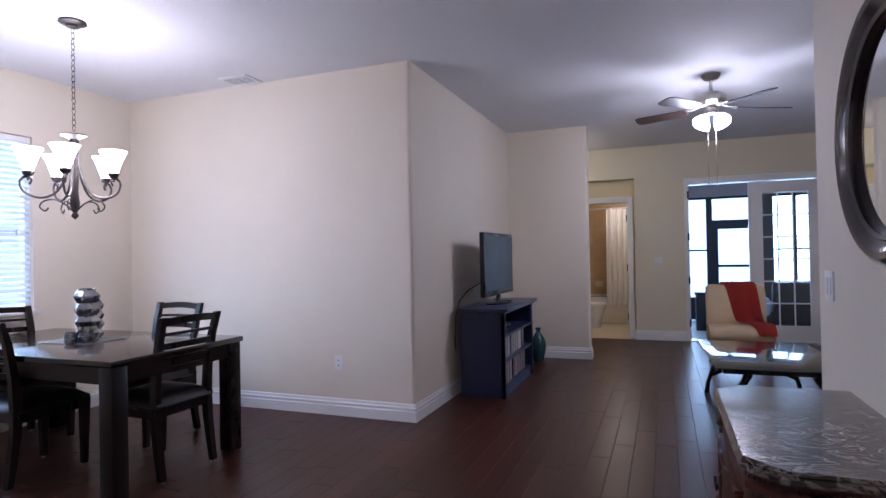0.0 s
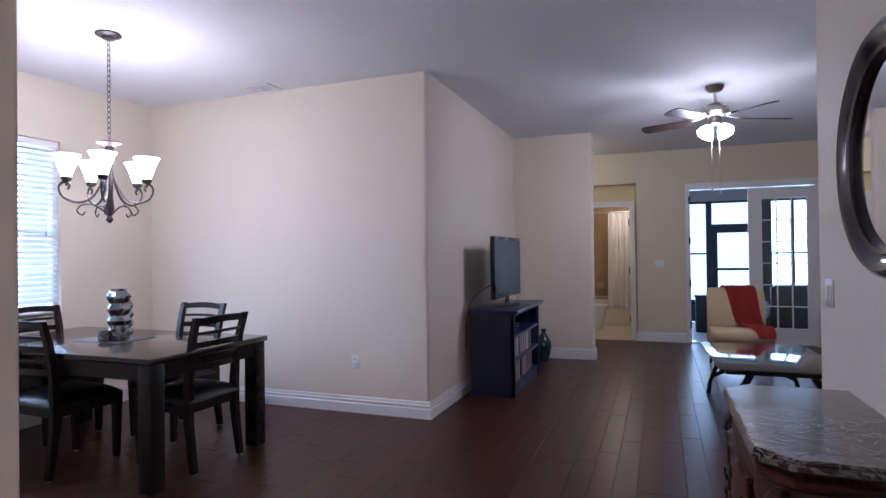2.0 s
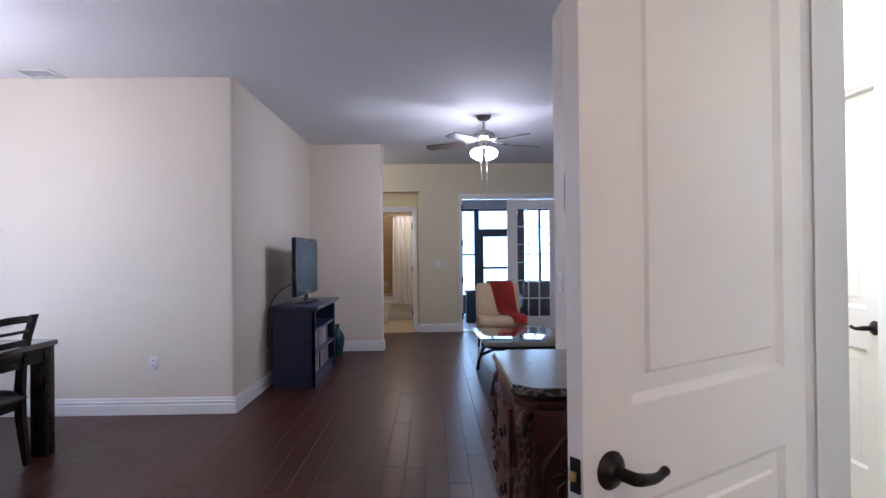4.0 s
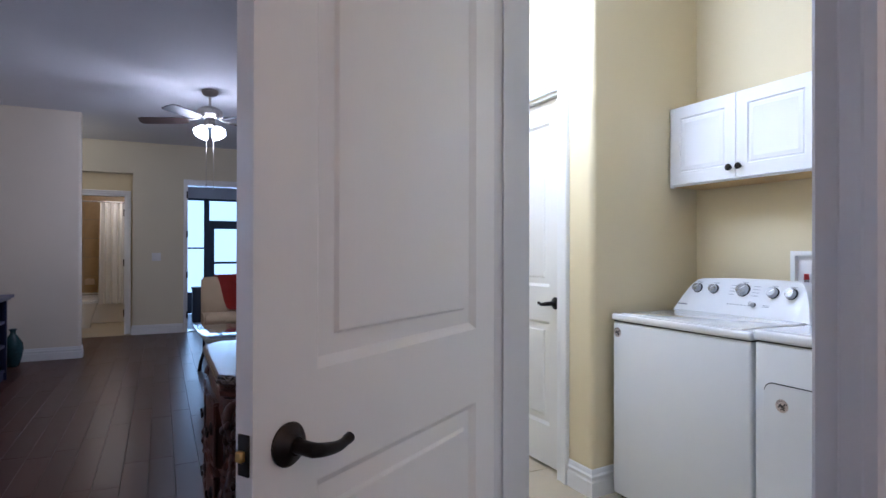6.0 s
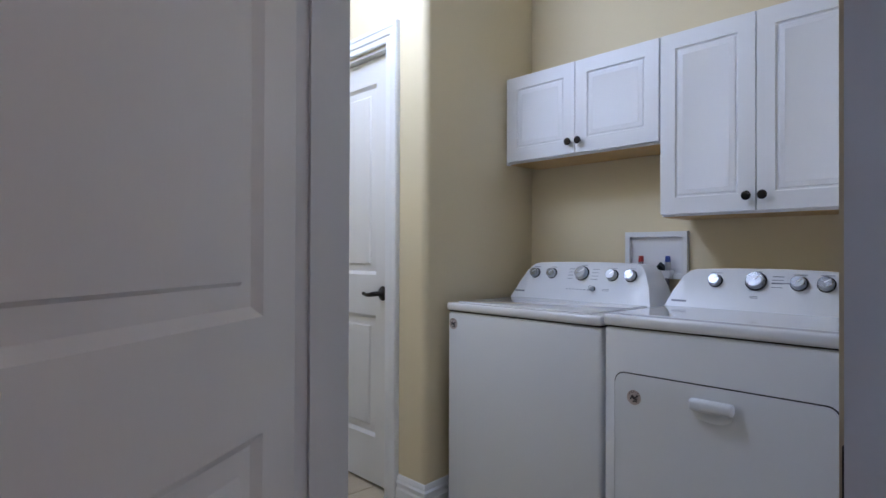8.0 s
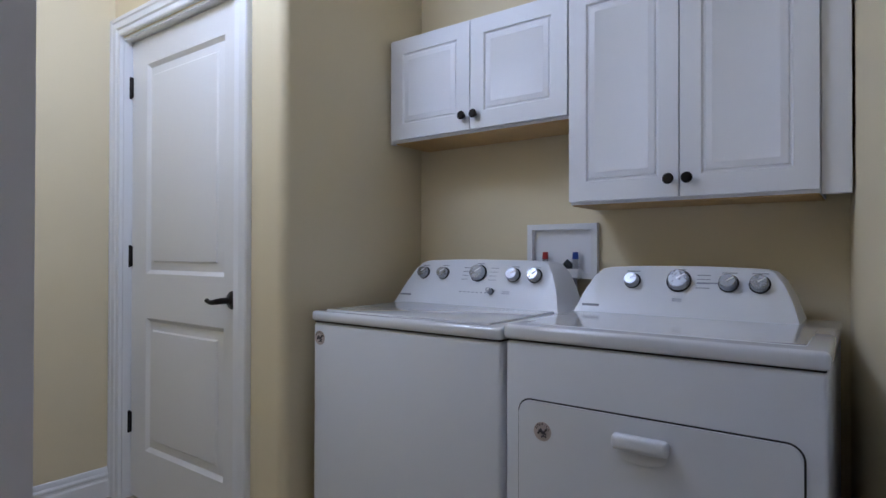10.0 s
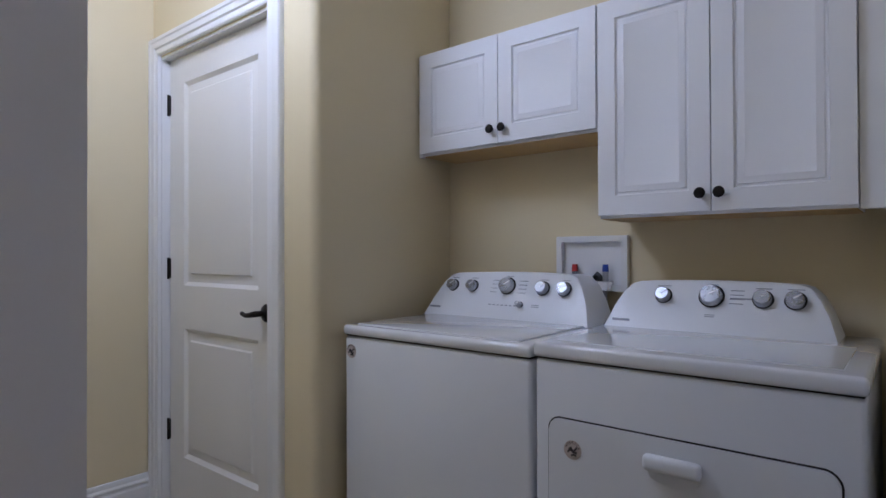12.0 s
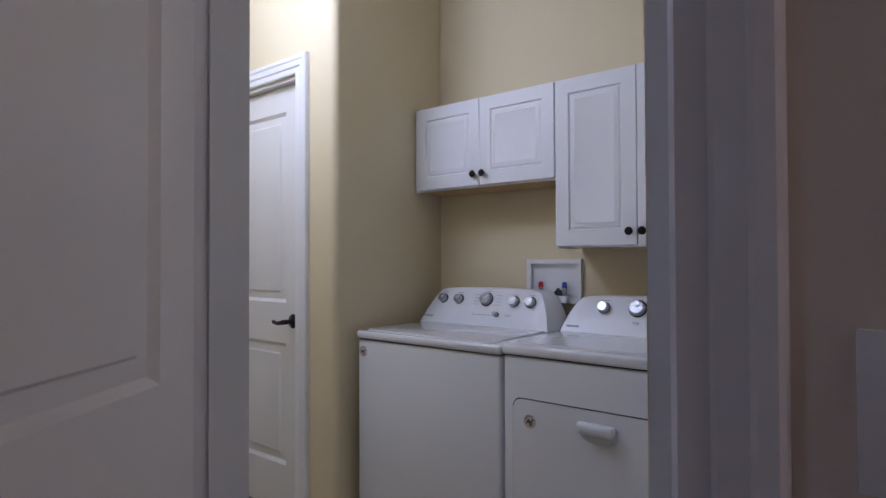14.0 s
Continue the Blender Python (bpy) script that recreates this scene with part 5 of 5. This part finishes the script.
def ceiling_fan():
    t = thing("ceiling_fan", "brushed nickel ceiling fan, five dark blades and lit glass shades", "ceiling fan", pose(0.520, 5.49, C))
    part("canopy", lathe([(0, 0), (0.075, 0), (0.078, -0.012), (0.060, -0.045), (0.030, -0.060), (0, -0.062)], 28), NICKEL, t)
    part("downrod", lathe([(0, -0.055), (0.013, -0.055), (0.013, -0.16), (0, -0.16)], 14), NICKEL, t)
    part("motor", lathe([(0, -0.15), (0.05, -0.155), (0.085, -0.172), (0.115, -0.195), (0.118, -0.228), (0.10, -0.252), (0.07, -0.27), (0, -0.275)], 36), NICKEL, t)
    part("switch_housing", lathe([(0, -0.27), (0.045, -0.275), (0.055, -0.30), (0.05, -0.335), (0.03, -0.345), (0, -0.345)], 26), NICKEL, t)
    for k in range(5):
        M = pose(0, 0, 0, 0, 0, 17.5 + 72 * k)
        bm = bmesh.new()
        pts = [(0.20, -0.045), (0.24, -0.060), (0.60, -0.070), (0.635, -0.055), (0.645, 0.0), (0.635, 0.055), (0.60, 0.070), (0.24, 0.060), (0.20, 0.045)]
        prism(pts, -0.004, 0.004, bm)
        T = M @ Matrix.Translation((0, 0, -0.288)) @ pose(0, 0, 0, 12, 1.5)
        for v in bm.verts:
            v.co = T @ v.co
        part("blade", bm, BLADE, t, "dark wooden blade")
        ir = tube([(0.09, 0, -0.262), (0.14, 0, -0.278), (0.20, 0, -0.284)], [0.014, 0.010, 0.016], 8, flat=0.5)
        box(ir, 0.19, 0.27, -0.028, 0.028, -0.2855, -0.2805)
        for v in ir.verts:
            v.co = M @ v.co
        part("blade_iron", ir, NICKEL, t)
    for k in range(4):
        M = pose(0, 0, 0, 0, 0, 90 * k + 40) @ Matrix.Translation((0.055, 0, -0.345)) @ pose(0, 0, 0, 0, -38)
        part("lamp_holder", lathe([(0, 0.01), (0.02, 0.0), (0.022, -0.03), (0, -0.03)], 14, m=M), NICKEL, t)
        s = part("shade", lathe([(0.022, -0.022), (0.045, -0.045), (0.060, -0.075), (0.068, -0.105), (0.062, -0.105), (0.040, -0.06), (0.0, -0.035)], 22, m=M), SHADE2, t, "white glass bell shade, lit")
        s.visible_shadow = False
    for x, l in ((-0.035, 0.57), (0.035, 0.595)):
        bm = tube([(x, 0.0, -0.335), (x, 0.0, -0.335 - l)], 0.0022, 5)
        lathe([(0, 0.014), (0.010, 0.006), (0.012, -0.006), (0, -0.014)], 12, bm, Matrix.Translation((x, 0, -0.345 - l)))
        for v in bm.verts:
            v.co = pose(0, 0, 0, 0, 0, 20.9) @ v.co
        part("pull_chain", bm, NICKEL, t)


ceiling_fan()
bulb("fan_bulb", (0.520, 5.49, C - 0.50), 30, 0.22, (1, 0.95, 0.92))


# ---- front door behind the walk, out of view, added to go with the entry fill ----
t = thing("front_door", "added, unseen white entry door with a tall frosted glass light", "door", pose(0.36, -2.14, 0))
bm = B(-0.44, -0.30, -0.02, 0.02, 0.02, 2.36)
box(bm, 0.30, 0.44, -0.02, 0.02, 0.02, 2.36)
box(bm, -0.30, 0.30, -0.02, 0.02, 0.02, 0.62)
box(bm, -0.30, 0.30, -0.02, 0.02, 2.28, 2.36)
part("frame", bm, TRIM, t, smooth=0)
g = part("pane", B(-0.30, 0.30, -0.004, 0.004, 0.62, 2.28), GLASS, t, smooth=0)
g.visible_shadow = False


# ---- french doors and lanai ----
def french_leaf(m, label):
    t = thing("french_door", label, "door", m)
    w, h = 0.800, 2.150
    gx0, gx1, gz0, gz1 = 0.165, 0.695, 0.236, 2.000
    bm = bmesh.new()
    for a in ((0, gx0, 0.02, h), (gx1, w, 0.02, h)):
        box(bm, a[0], a[1], 0, 0.04, a[2], a[3])
    for a in ((0.02, gz0), (gz1, h)):
        box(bm, gx0, gx1, 0, 0.04, a[0], a[1])
    part("frame", bm, TRIM, t, smooth=0)
    for k in (1, 2):
        x = gx0 + (gx1 - gx0) * k / 3
        part("muntin", B(x - 0.008, x + 0.008, 0.008, 0.032, gz0, gz1), TRIM, t, smooth=0)
    for k in range(1, 6):
        z = gz0 + (gz1 - gz0) * k / 6
        part("muntin", B(gx0, gx1, 0.009, 0.031, z - 0.008, z + 0.008), TRIM, t, smooth=0)
    for i in range(3):
        for k in range(6):
            x0, x1 = gx0 + (gx1 - gx0) * i / 3, gx0 + (gx1 - gx0) * (i + 1) / 3
            z0, z1 = gz0 + (gz1 - gz0) * k / 6, gz0 + (gz1 - gz0) * (k + 1) / 6
            g = part("pane", B(x0 + 0.009, x1 - 0.009, 0.018, 0.022, z0 + 0.009, z1 - 0.009), GLASS, t, smooth=0)
            g.visible_shadow = False
    return t


french_leaf(pose(1.190, NY + 0.03, 0), "closed white french door leaf with eighteen small panes")
french_leaf(pose(FX0 + 0.023, NY + 0.18, 0, 0, 0, 93), "white french door leaf standing open onto the lanai")
bm = B(FX0, FX0 + 0.022, NY + 0.005, NY + 0.18, 0, FZ)
box(bm, FX1 - 0.022, FX1, NY + 0.005, NY + 0.18, 0, FZ)
box(bm, FX0 + 0.022, FX1 - 0.022, NY + 0.005, NY + 0.18, FZ - 0.05, FZ)
part("french_frame", bm, TRIM, kind="structure", smooth=0)
FM = Matrix(((1, 0, 0, 0), (0, 1, 0, NY), (0, 0, 1, 0), (0, 0, 0, 1)))
part("french_casing", sweep([(FX0, 0), (FX0, FZ), (FX1, FZ), (FX1, 0)], [(0, 0), (0, 0.012), (0.030, 0.014), (0.036, 0.008), (0.036, 0)], lambda u, v, b: FM @ Vector((u, -b, v))), TRIM, kind="structure", smooth=25)
for hz in (0.25, 0.84, 1.44, 2.02):
    part("jamb_hinge", B(FX0 + 0.004, FX0 + 0.026, NY - 0.004, NY + 0.004, hz - 0.05, hz + 0.05), BRONZE, kind="structure", smooth=0)
part("threshold", B(FX0, FX1, NY - 0.02, NY + 0.20, -0.012, 0.012), NICKEL, kind="structure", smooth=0)

part("lanai_floor", B(-0.6, 4.6, NY + 0.18, 11.7, -0.1, -0.02), LANFLOOR, kind="structure", smooth=0)
part("lanai_ceiling", B(-0.6, 4.6, NY + 0.18, 11.7, 2.62, 2.7), LANAI, kind="structure", smooth=0)
part("lanai_wall_west", B(-0.02, 0.1, NY + 0.18, 11.44, 0, 2.62), LANAI, kind="structure", smooth=0)
part("lanai_header", B(0.1, 4.6, 11.44, 11.6, 2.20, 2.62), LANAI, kind="structure", smooth=0)
part("lanai_wall_east", B(4.5, 4.6, NY + 0.18, 11.44, 0, 2.62), LANAI, kind="structure", smooth=0)


def screen_wall():
    t = thing("screen_wall", "dark bronze aluminium window wall with a screen door closing the lanai", "window wall")
    y0, y1 = 11.46, 11.52
    for x0, x1 in ((0.10, 0.16), (0.84, 0.94), (1.66, 1.90), (2.19, 2.25), (2.70, 2.76), (3.40, 3.46), (4.10, 4.16)):
        part("post", B(x0, x1, y0, y1, 0, 2.20, 0.003, 1), FRAMED, t)
    part("head_rail", B(0.10, 4.5, y0 + 0.004, y1 - 0.004, 2.16, 2.20), FRAMED, t)
    for x0, x1, z0, z1 in ((0.16, 0.84, 1.230, 1.260), (0.16, 0.84, 0.0, 0.40), (0.94, 1.66, 1.70, 1.78), (1.90, 2.19, 1.230, 1.260), (2.25, 2.70, 1.230, 1.260), (2.76, 3.40, 1.230, 1.260), (1.90, 2.19, 0, 0.40), (2.25, 2.70, 0, 0.40), (2.76, 3.40, 0, 0.40), (3.46, 4.10, 0, 0.40)):
        part("rail", B(x0, x1, y0 + 0.008, y1 - 0.008, z0, z1, 0.003, 1), FRAMED, t)
    d = part("screen_door", B(0.94, 1.03, y0, y1 - 0.01, 0.02, 1.70, 0.003, 1), FRAMED, t, "narrow dark screen door")
    part("door_stile", B(1.57, 1.66, y0, y1 - 0.01, 0.02, 1.70, 0.003, 1), FRAMED, d)
    for z0, z1 in ((1.62, 1.70), (0.94, 0.985), (0.02, 0.55)):
        part("door_rail", B(1.03, 1.57, y0 + 0.004, y1 - 0.014, z0, z1, 0.003, 1), FRAMED, d)


screen_wall()
w = thing("lanai_sofa", "dark woven lanai seat with pale blue cushions outside the french doors", "outdoor sofa", pose(1.72, 9.75, -0.02))
part("frame", B(-0.33, 0.42, -0.35, 0.35, 0.0, 0.36, 0.04, 3), WICKER, w)
part("backrest", B(-0.18, 0.42, -0.40, -0.26, 0.2, 0.80, 0.05, 3), WICKER, w)
part("armrest", B(-0.33, -0.20, -0.36, 0.35, 0.30, 0.58, 0.05, 3), BLUECUSH, w)
part("cushion", B(-0.19, 0.40, -0.24, 0.33, 0.36, 0.48, 0.04, 3), BLUECUSH, w, "pale blue seat cushion")
# Dark box taken for a cabinet, built as a plain rimmed block.
w = thing("planter_box", "dark square cabinet standing on the lanai floor", "planter", pose(0.72, 10.2, -0.02))
part("box", B(-0.14, 0.14, -0.14, 0.14, 0.0, 0.56, 0.01, 2), FRAMED, w)
part("rim", B(-0.155, 0.155, -0.155, 0.155, 0.56, 0.60, 0.008, 2), FRAMED, w)

part("ground", B(-40, 40, -30, 60, -0.3, -0.12), mat("lawn_ground", (0.10, 0.14, 0.05), 0.95, var=0.3, scale=0.5, fine=8), kind="structure", smooth=0)
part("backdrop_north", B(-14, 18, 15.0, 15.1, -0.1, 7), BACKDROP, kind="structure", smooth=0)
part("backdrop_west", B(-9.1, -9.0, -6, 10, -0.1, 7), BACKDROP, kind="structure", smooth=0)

# ---- niche and bathroom ----
BX0, BX1, BZ, BY = -1.13, -0.372, 1.972, NY + 0.17
bm = B(-1.3, BX0, BY, BY + 0.11, 0, NZ)
box(bm, BX1, NX, BY, BY + 0.11, 0, NZ)
box(bm, BX0, BX1, BY, BY + 0.11, BZ, NZ)
box(bm, -1.42, -1.3, NY + 0.18, BY + 0.11, 0, NZ)
box(bm, -1.42, -0.05, NY + 0.181, BY + 0.109, NZ, C)
box(bm, NX, NX + 0.12, NY + 0.181, BY + 0.109, 0, NZ)
part("wall_bathroom", bm, WALL_L, kind="structure", smooth=0)
BM = Matrix(((1, 0, 0, 0), (0, 1, 0, BY), (0, 0, 1, 0), (0, 0, 0, 1)))
casing("casing_bathroom", BX0, BX1, BZ, BM)
for hz in (0.30, 1.02, 1.74):
    part("jamb_hinge", B(BX1 - 0.014, BX1 - 0.001, BY - 0.008, BY + 0.002, hz - 0.05, hz + 0.05), BRONZE, kind="structure", smooth=0)
part("bath_floor", B(-2.2, 0.0, NY - 0.02, 11.4, -0.012, -0.002), TILE, kind="structure", smooth=0)
part("bath_ceiling", B(-2.2, -0.02, BY + 0.11, 11.4, 2.45, 2.55), CEIL, kind="structure", smooth=0)
part("bath_wall_west", B(-2.2, -2.1, BY + 0.11, 11.3, 0, 2.45), WALL_L, kind="structure", smooth=0)
part("bath_wall_east", B(-0.10, -0.02, BY + 0.11, 11.3, 0, 2.45), WALL_L, kind="structure", smooth=0)
part("bath_wall_north", B(-2.1, -0.1, 11.30, 11.36, 0, 2.45), GROUT, kind="structure", smooth=0)
tile_me = None
for i in range(6):
    for k in range(6):
        if tile_me is None:
            ob = part("wall_tile", B(0.003, 0.327, -0.008, 0, 0.003, 0.327, 0.002, 1), BATHTILE, None)
            tile_me = ob.data
        else:
            ob = new("wall_tile", tile_me)
        ob["kind"] = "structure"
        ob.location = (-2.1 + i * 0.33, 11.30, 0.42 + k * 0.33)
t = thing("bathtub", "cream enamel bathtub along the tiled wall behind a shower curtain", "bathtub", pose(-1.1, 10.9, 0))
part("apron", B(-0.98, 0.98, -0.39, -0.34, 0, 0.43, 0.012, 2), TUB, t)
bm = B(-0.98, 0.98, -0.39, -0.30, 0.43, 0.46, 0.010, 2)
box(bm, -0.98, 0.98, 0.30, 0.38, 0.43, 0.46, 0.010, 2)
part("rim", bm, TUB, t)
part("basin", B(-0.9, 0.9, -0.30, 0.30, 0.05, 0.08), TUB, t)
t = thing("shower_curtain", "white pleated shower curtain hanging from a metal rod over the bathtub", "shower curtain", pose(0, 10.46, 0))
part("rod", tube([(-2.09, 0, 2.0), (-0.11, 0, 2.0)], 0.013, 10), NICKEL, t)
cb = bmesh.new()
n = 70
lo, hi = [], []
for k in range(n + 1):
    u = k / n
    x = -0.80 + 0.50 * u
    y = 0.035 * math.sin(u * 34) + 0.012 * math.sin(u * 71)
    lo.append(cb.verts.new((x - 0.02 * (1 - u), y * 1.2 - 0.03, 0.32)))
    hi.append(cb.verts.new((x, y * 0.7, 1.985)))
for k in range(n):
    cb.faces.new((lo[k], lo[k + 1], hi[k + 1], hi[k]))
part("curtain", cb, CURTAIN, t, smooth=70)
t = thing("toilet", "white toilet seen in part beside the bathtub", "toilet", pose(-1.02, 9.95, 0, 0, 0, -90))
part("bowl", lathe([(0, 0), (0.11, 0), (0.12, 0.1), (0.17, 0.30), (0.19, 0.38), (0.0, 0.38)], 24, m=Matrix.Diagonal((0.9, 1.25, 1, 1))), TUB, t)
part("seat", lathe([(0, 0.38), (0.19, 0.38), (0.19, 0.41), (0, 0.42)], 24, m=Matrix.Diagonal((0.95, 1.25, 1, 1))), WHITEP, t)
part("tank", B(-0.21, 0.21, -0.45, -0.25, 0.38, 0.76, 0.02, 2), TUB, t)
t = thing("soap_dish", "tan ceramic soap dish fixed to the shower tiles", "soap dish", pose(-1.02, 11.285, 0.60))
part("dish", B(-0.07, 0.07, -0.06, 0.0, 0, 0.10, 0.012, 2), mat("soap_ceramic", (0.6, 0.45, 0.3), 0.3, bump=0), t)

# ---- floors in pieces ----
rng = random.Random(11)
lens_ = {}


def plank(L_, x, y):
    key = round(L_, 2)
    if key not in lens_:
        bm = bmesh.new()
        e = 0.0010
        top = [(0.0008, e), (0.1262, e), (0.1262, key - e), (0.0008, key - e)]
        a = [bm.verts.new((u + (0.0008 if u < 0.06 else -0.0008), v + (0.0008 if v < key / 2 else -0.0008), 0)) for u, v in top]
        b = [bm.verts.new((u, v, -0.0009)) for u, v in top]
        c = [bm.verts.new((u, v, -0.012)) for u, v in top]
        bm.faces.new(a)
        for p, q in ((a, b), (b, c)):
            for k in range(4):
                bm.faces.new((p[k], q[k], q[(k + 1) % 4], p[(k + 1) % 4]))
        bmesh.ops.recalc_face_normals(bm, faces=bm.faces)
        me = bpy.data.meshes.new("plank")
        bm.to_mesh(me)
        bm.free()
        me.materials.append(WOOD)
        lens_[key] = me
    ob = new("floor_plank", lens_[key])
    ob.location = (x, y, 0)
    return ob


far = bmesh.new()
count = 0
x = WX
while x < 4.1:
    y = -2.1 - rng.uniform(0, 1.1)
    while y < NY:
        L_ = rng.choice((0.6, 0.9, 1.2, 1.2))
        y0, y1 = max(y, -2.1), min(y + L_, NY)
        inside = not (x > 0.78 and y0 < 2.9) and not (x < -1.66 and y0 > 4.2) and not (x < -2.2 and y0 < 0.3) and not (x < -2.2 and y1 < 0.6)
        if inside and y1 - y0 > 0.05:
            if -2.4 < x < 1.3 and 0.9 < y < 8.0 and y0 == y and y1 == y + L_ and count < 300:
                ob = plank(L_, x, y)
                ob["kind"] = "structure"
                count += 1
            else:
                box(far, x + 0.0008, x + 0.1262, y0 + 0.002, y1 - 0.002, -0.012, -0.0001)
        y += L_
    x += 0.127
part("floor_planks", far, WOOD, kind="stuff", smooth=0)
part("floor_doorway", B(0.78, 0.908, -2.1, 3.0, -0.012, -0.0002), WOOD, kind="structure", smooth=0)
tile = None
for i in range(5):
    for k in range(8):
        x0, y0 = 0.909 + i * 0.40, -0.293 + k * 0.40
        if tile is None:
            ob = part("floor_tile", B(0.0025, 0.3975, 0.0025, 0.3975, -0.012, 0.0, 0.0015, 1), TILE, None)
            tile = ob.data
        else:
            ob = new("floor_tile", tile)
        ob["kind"] = "structure"
        ob.location = (x0, y0, 0.0005)
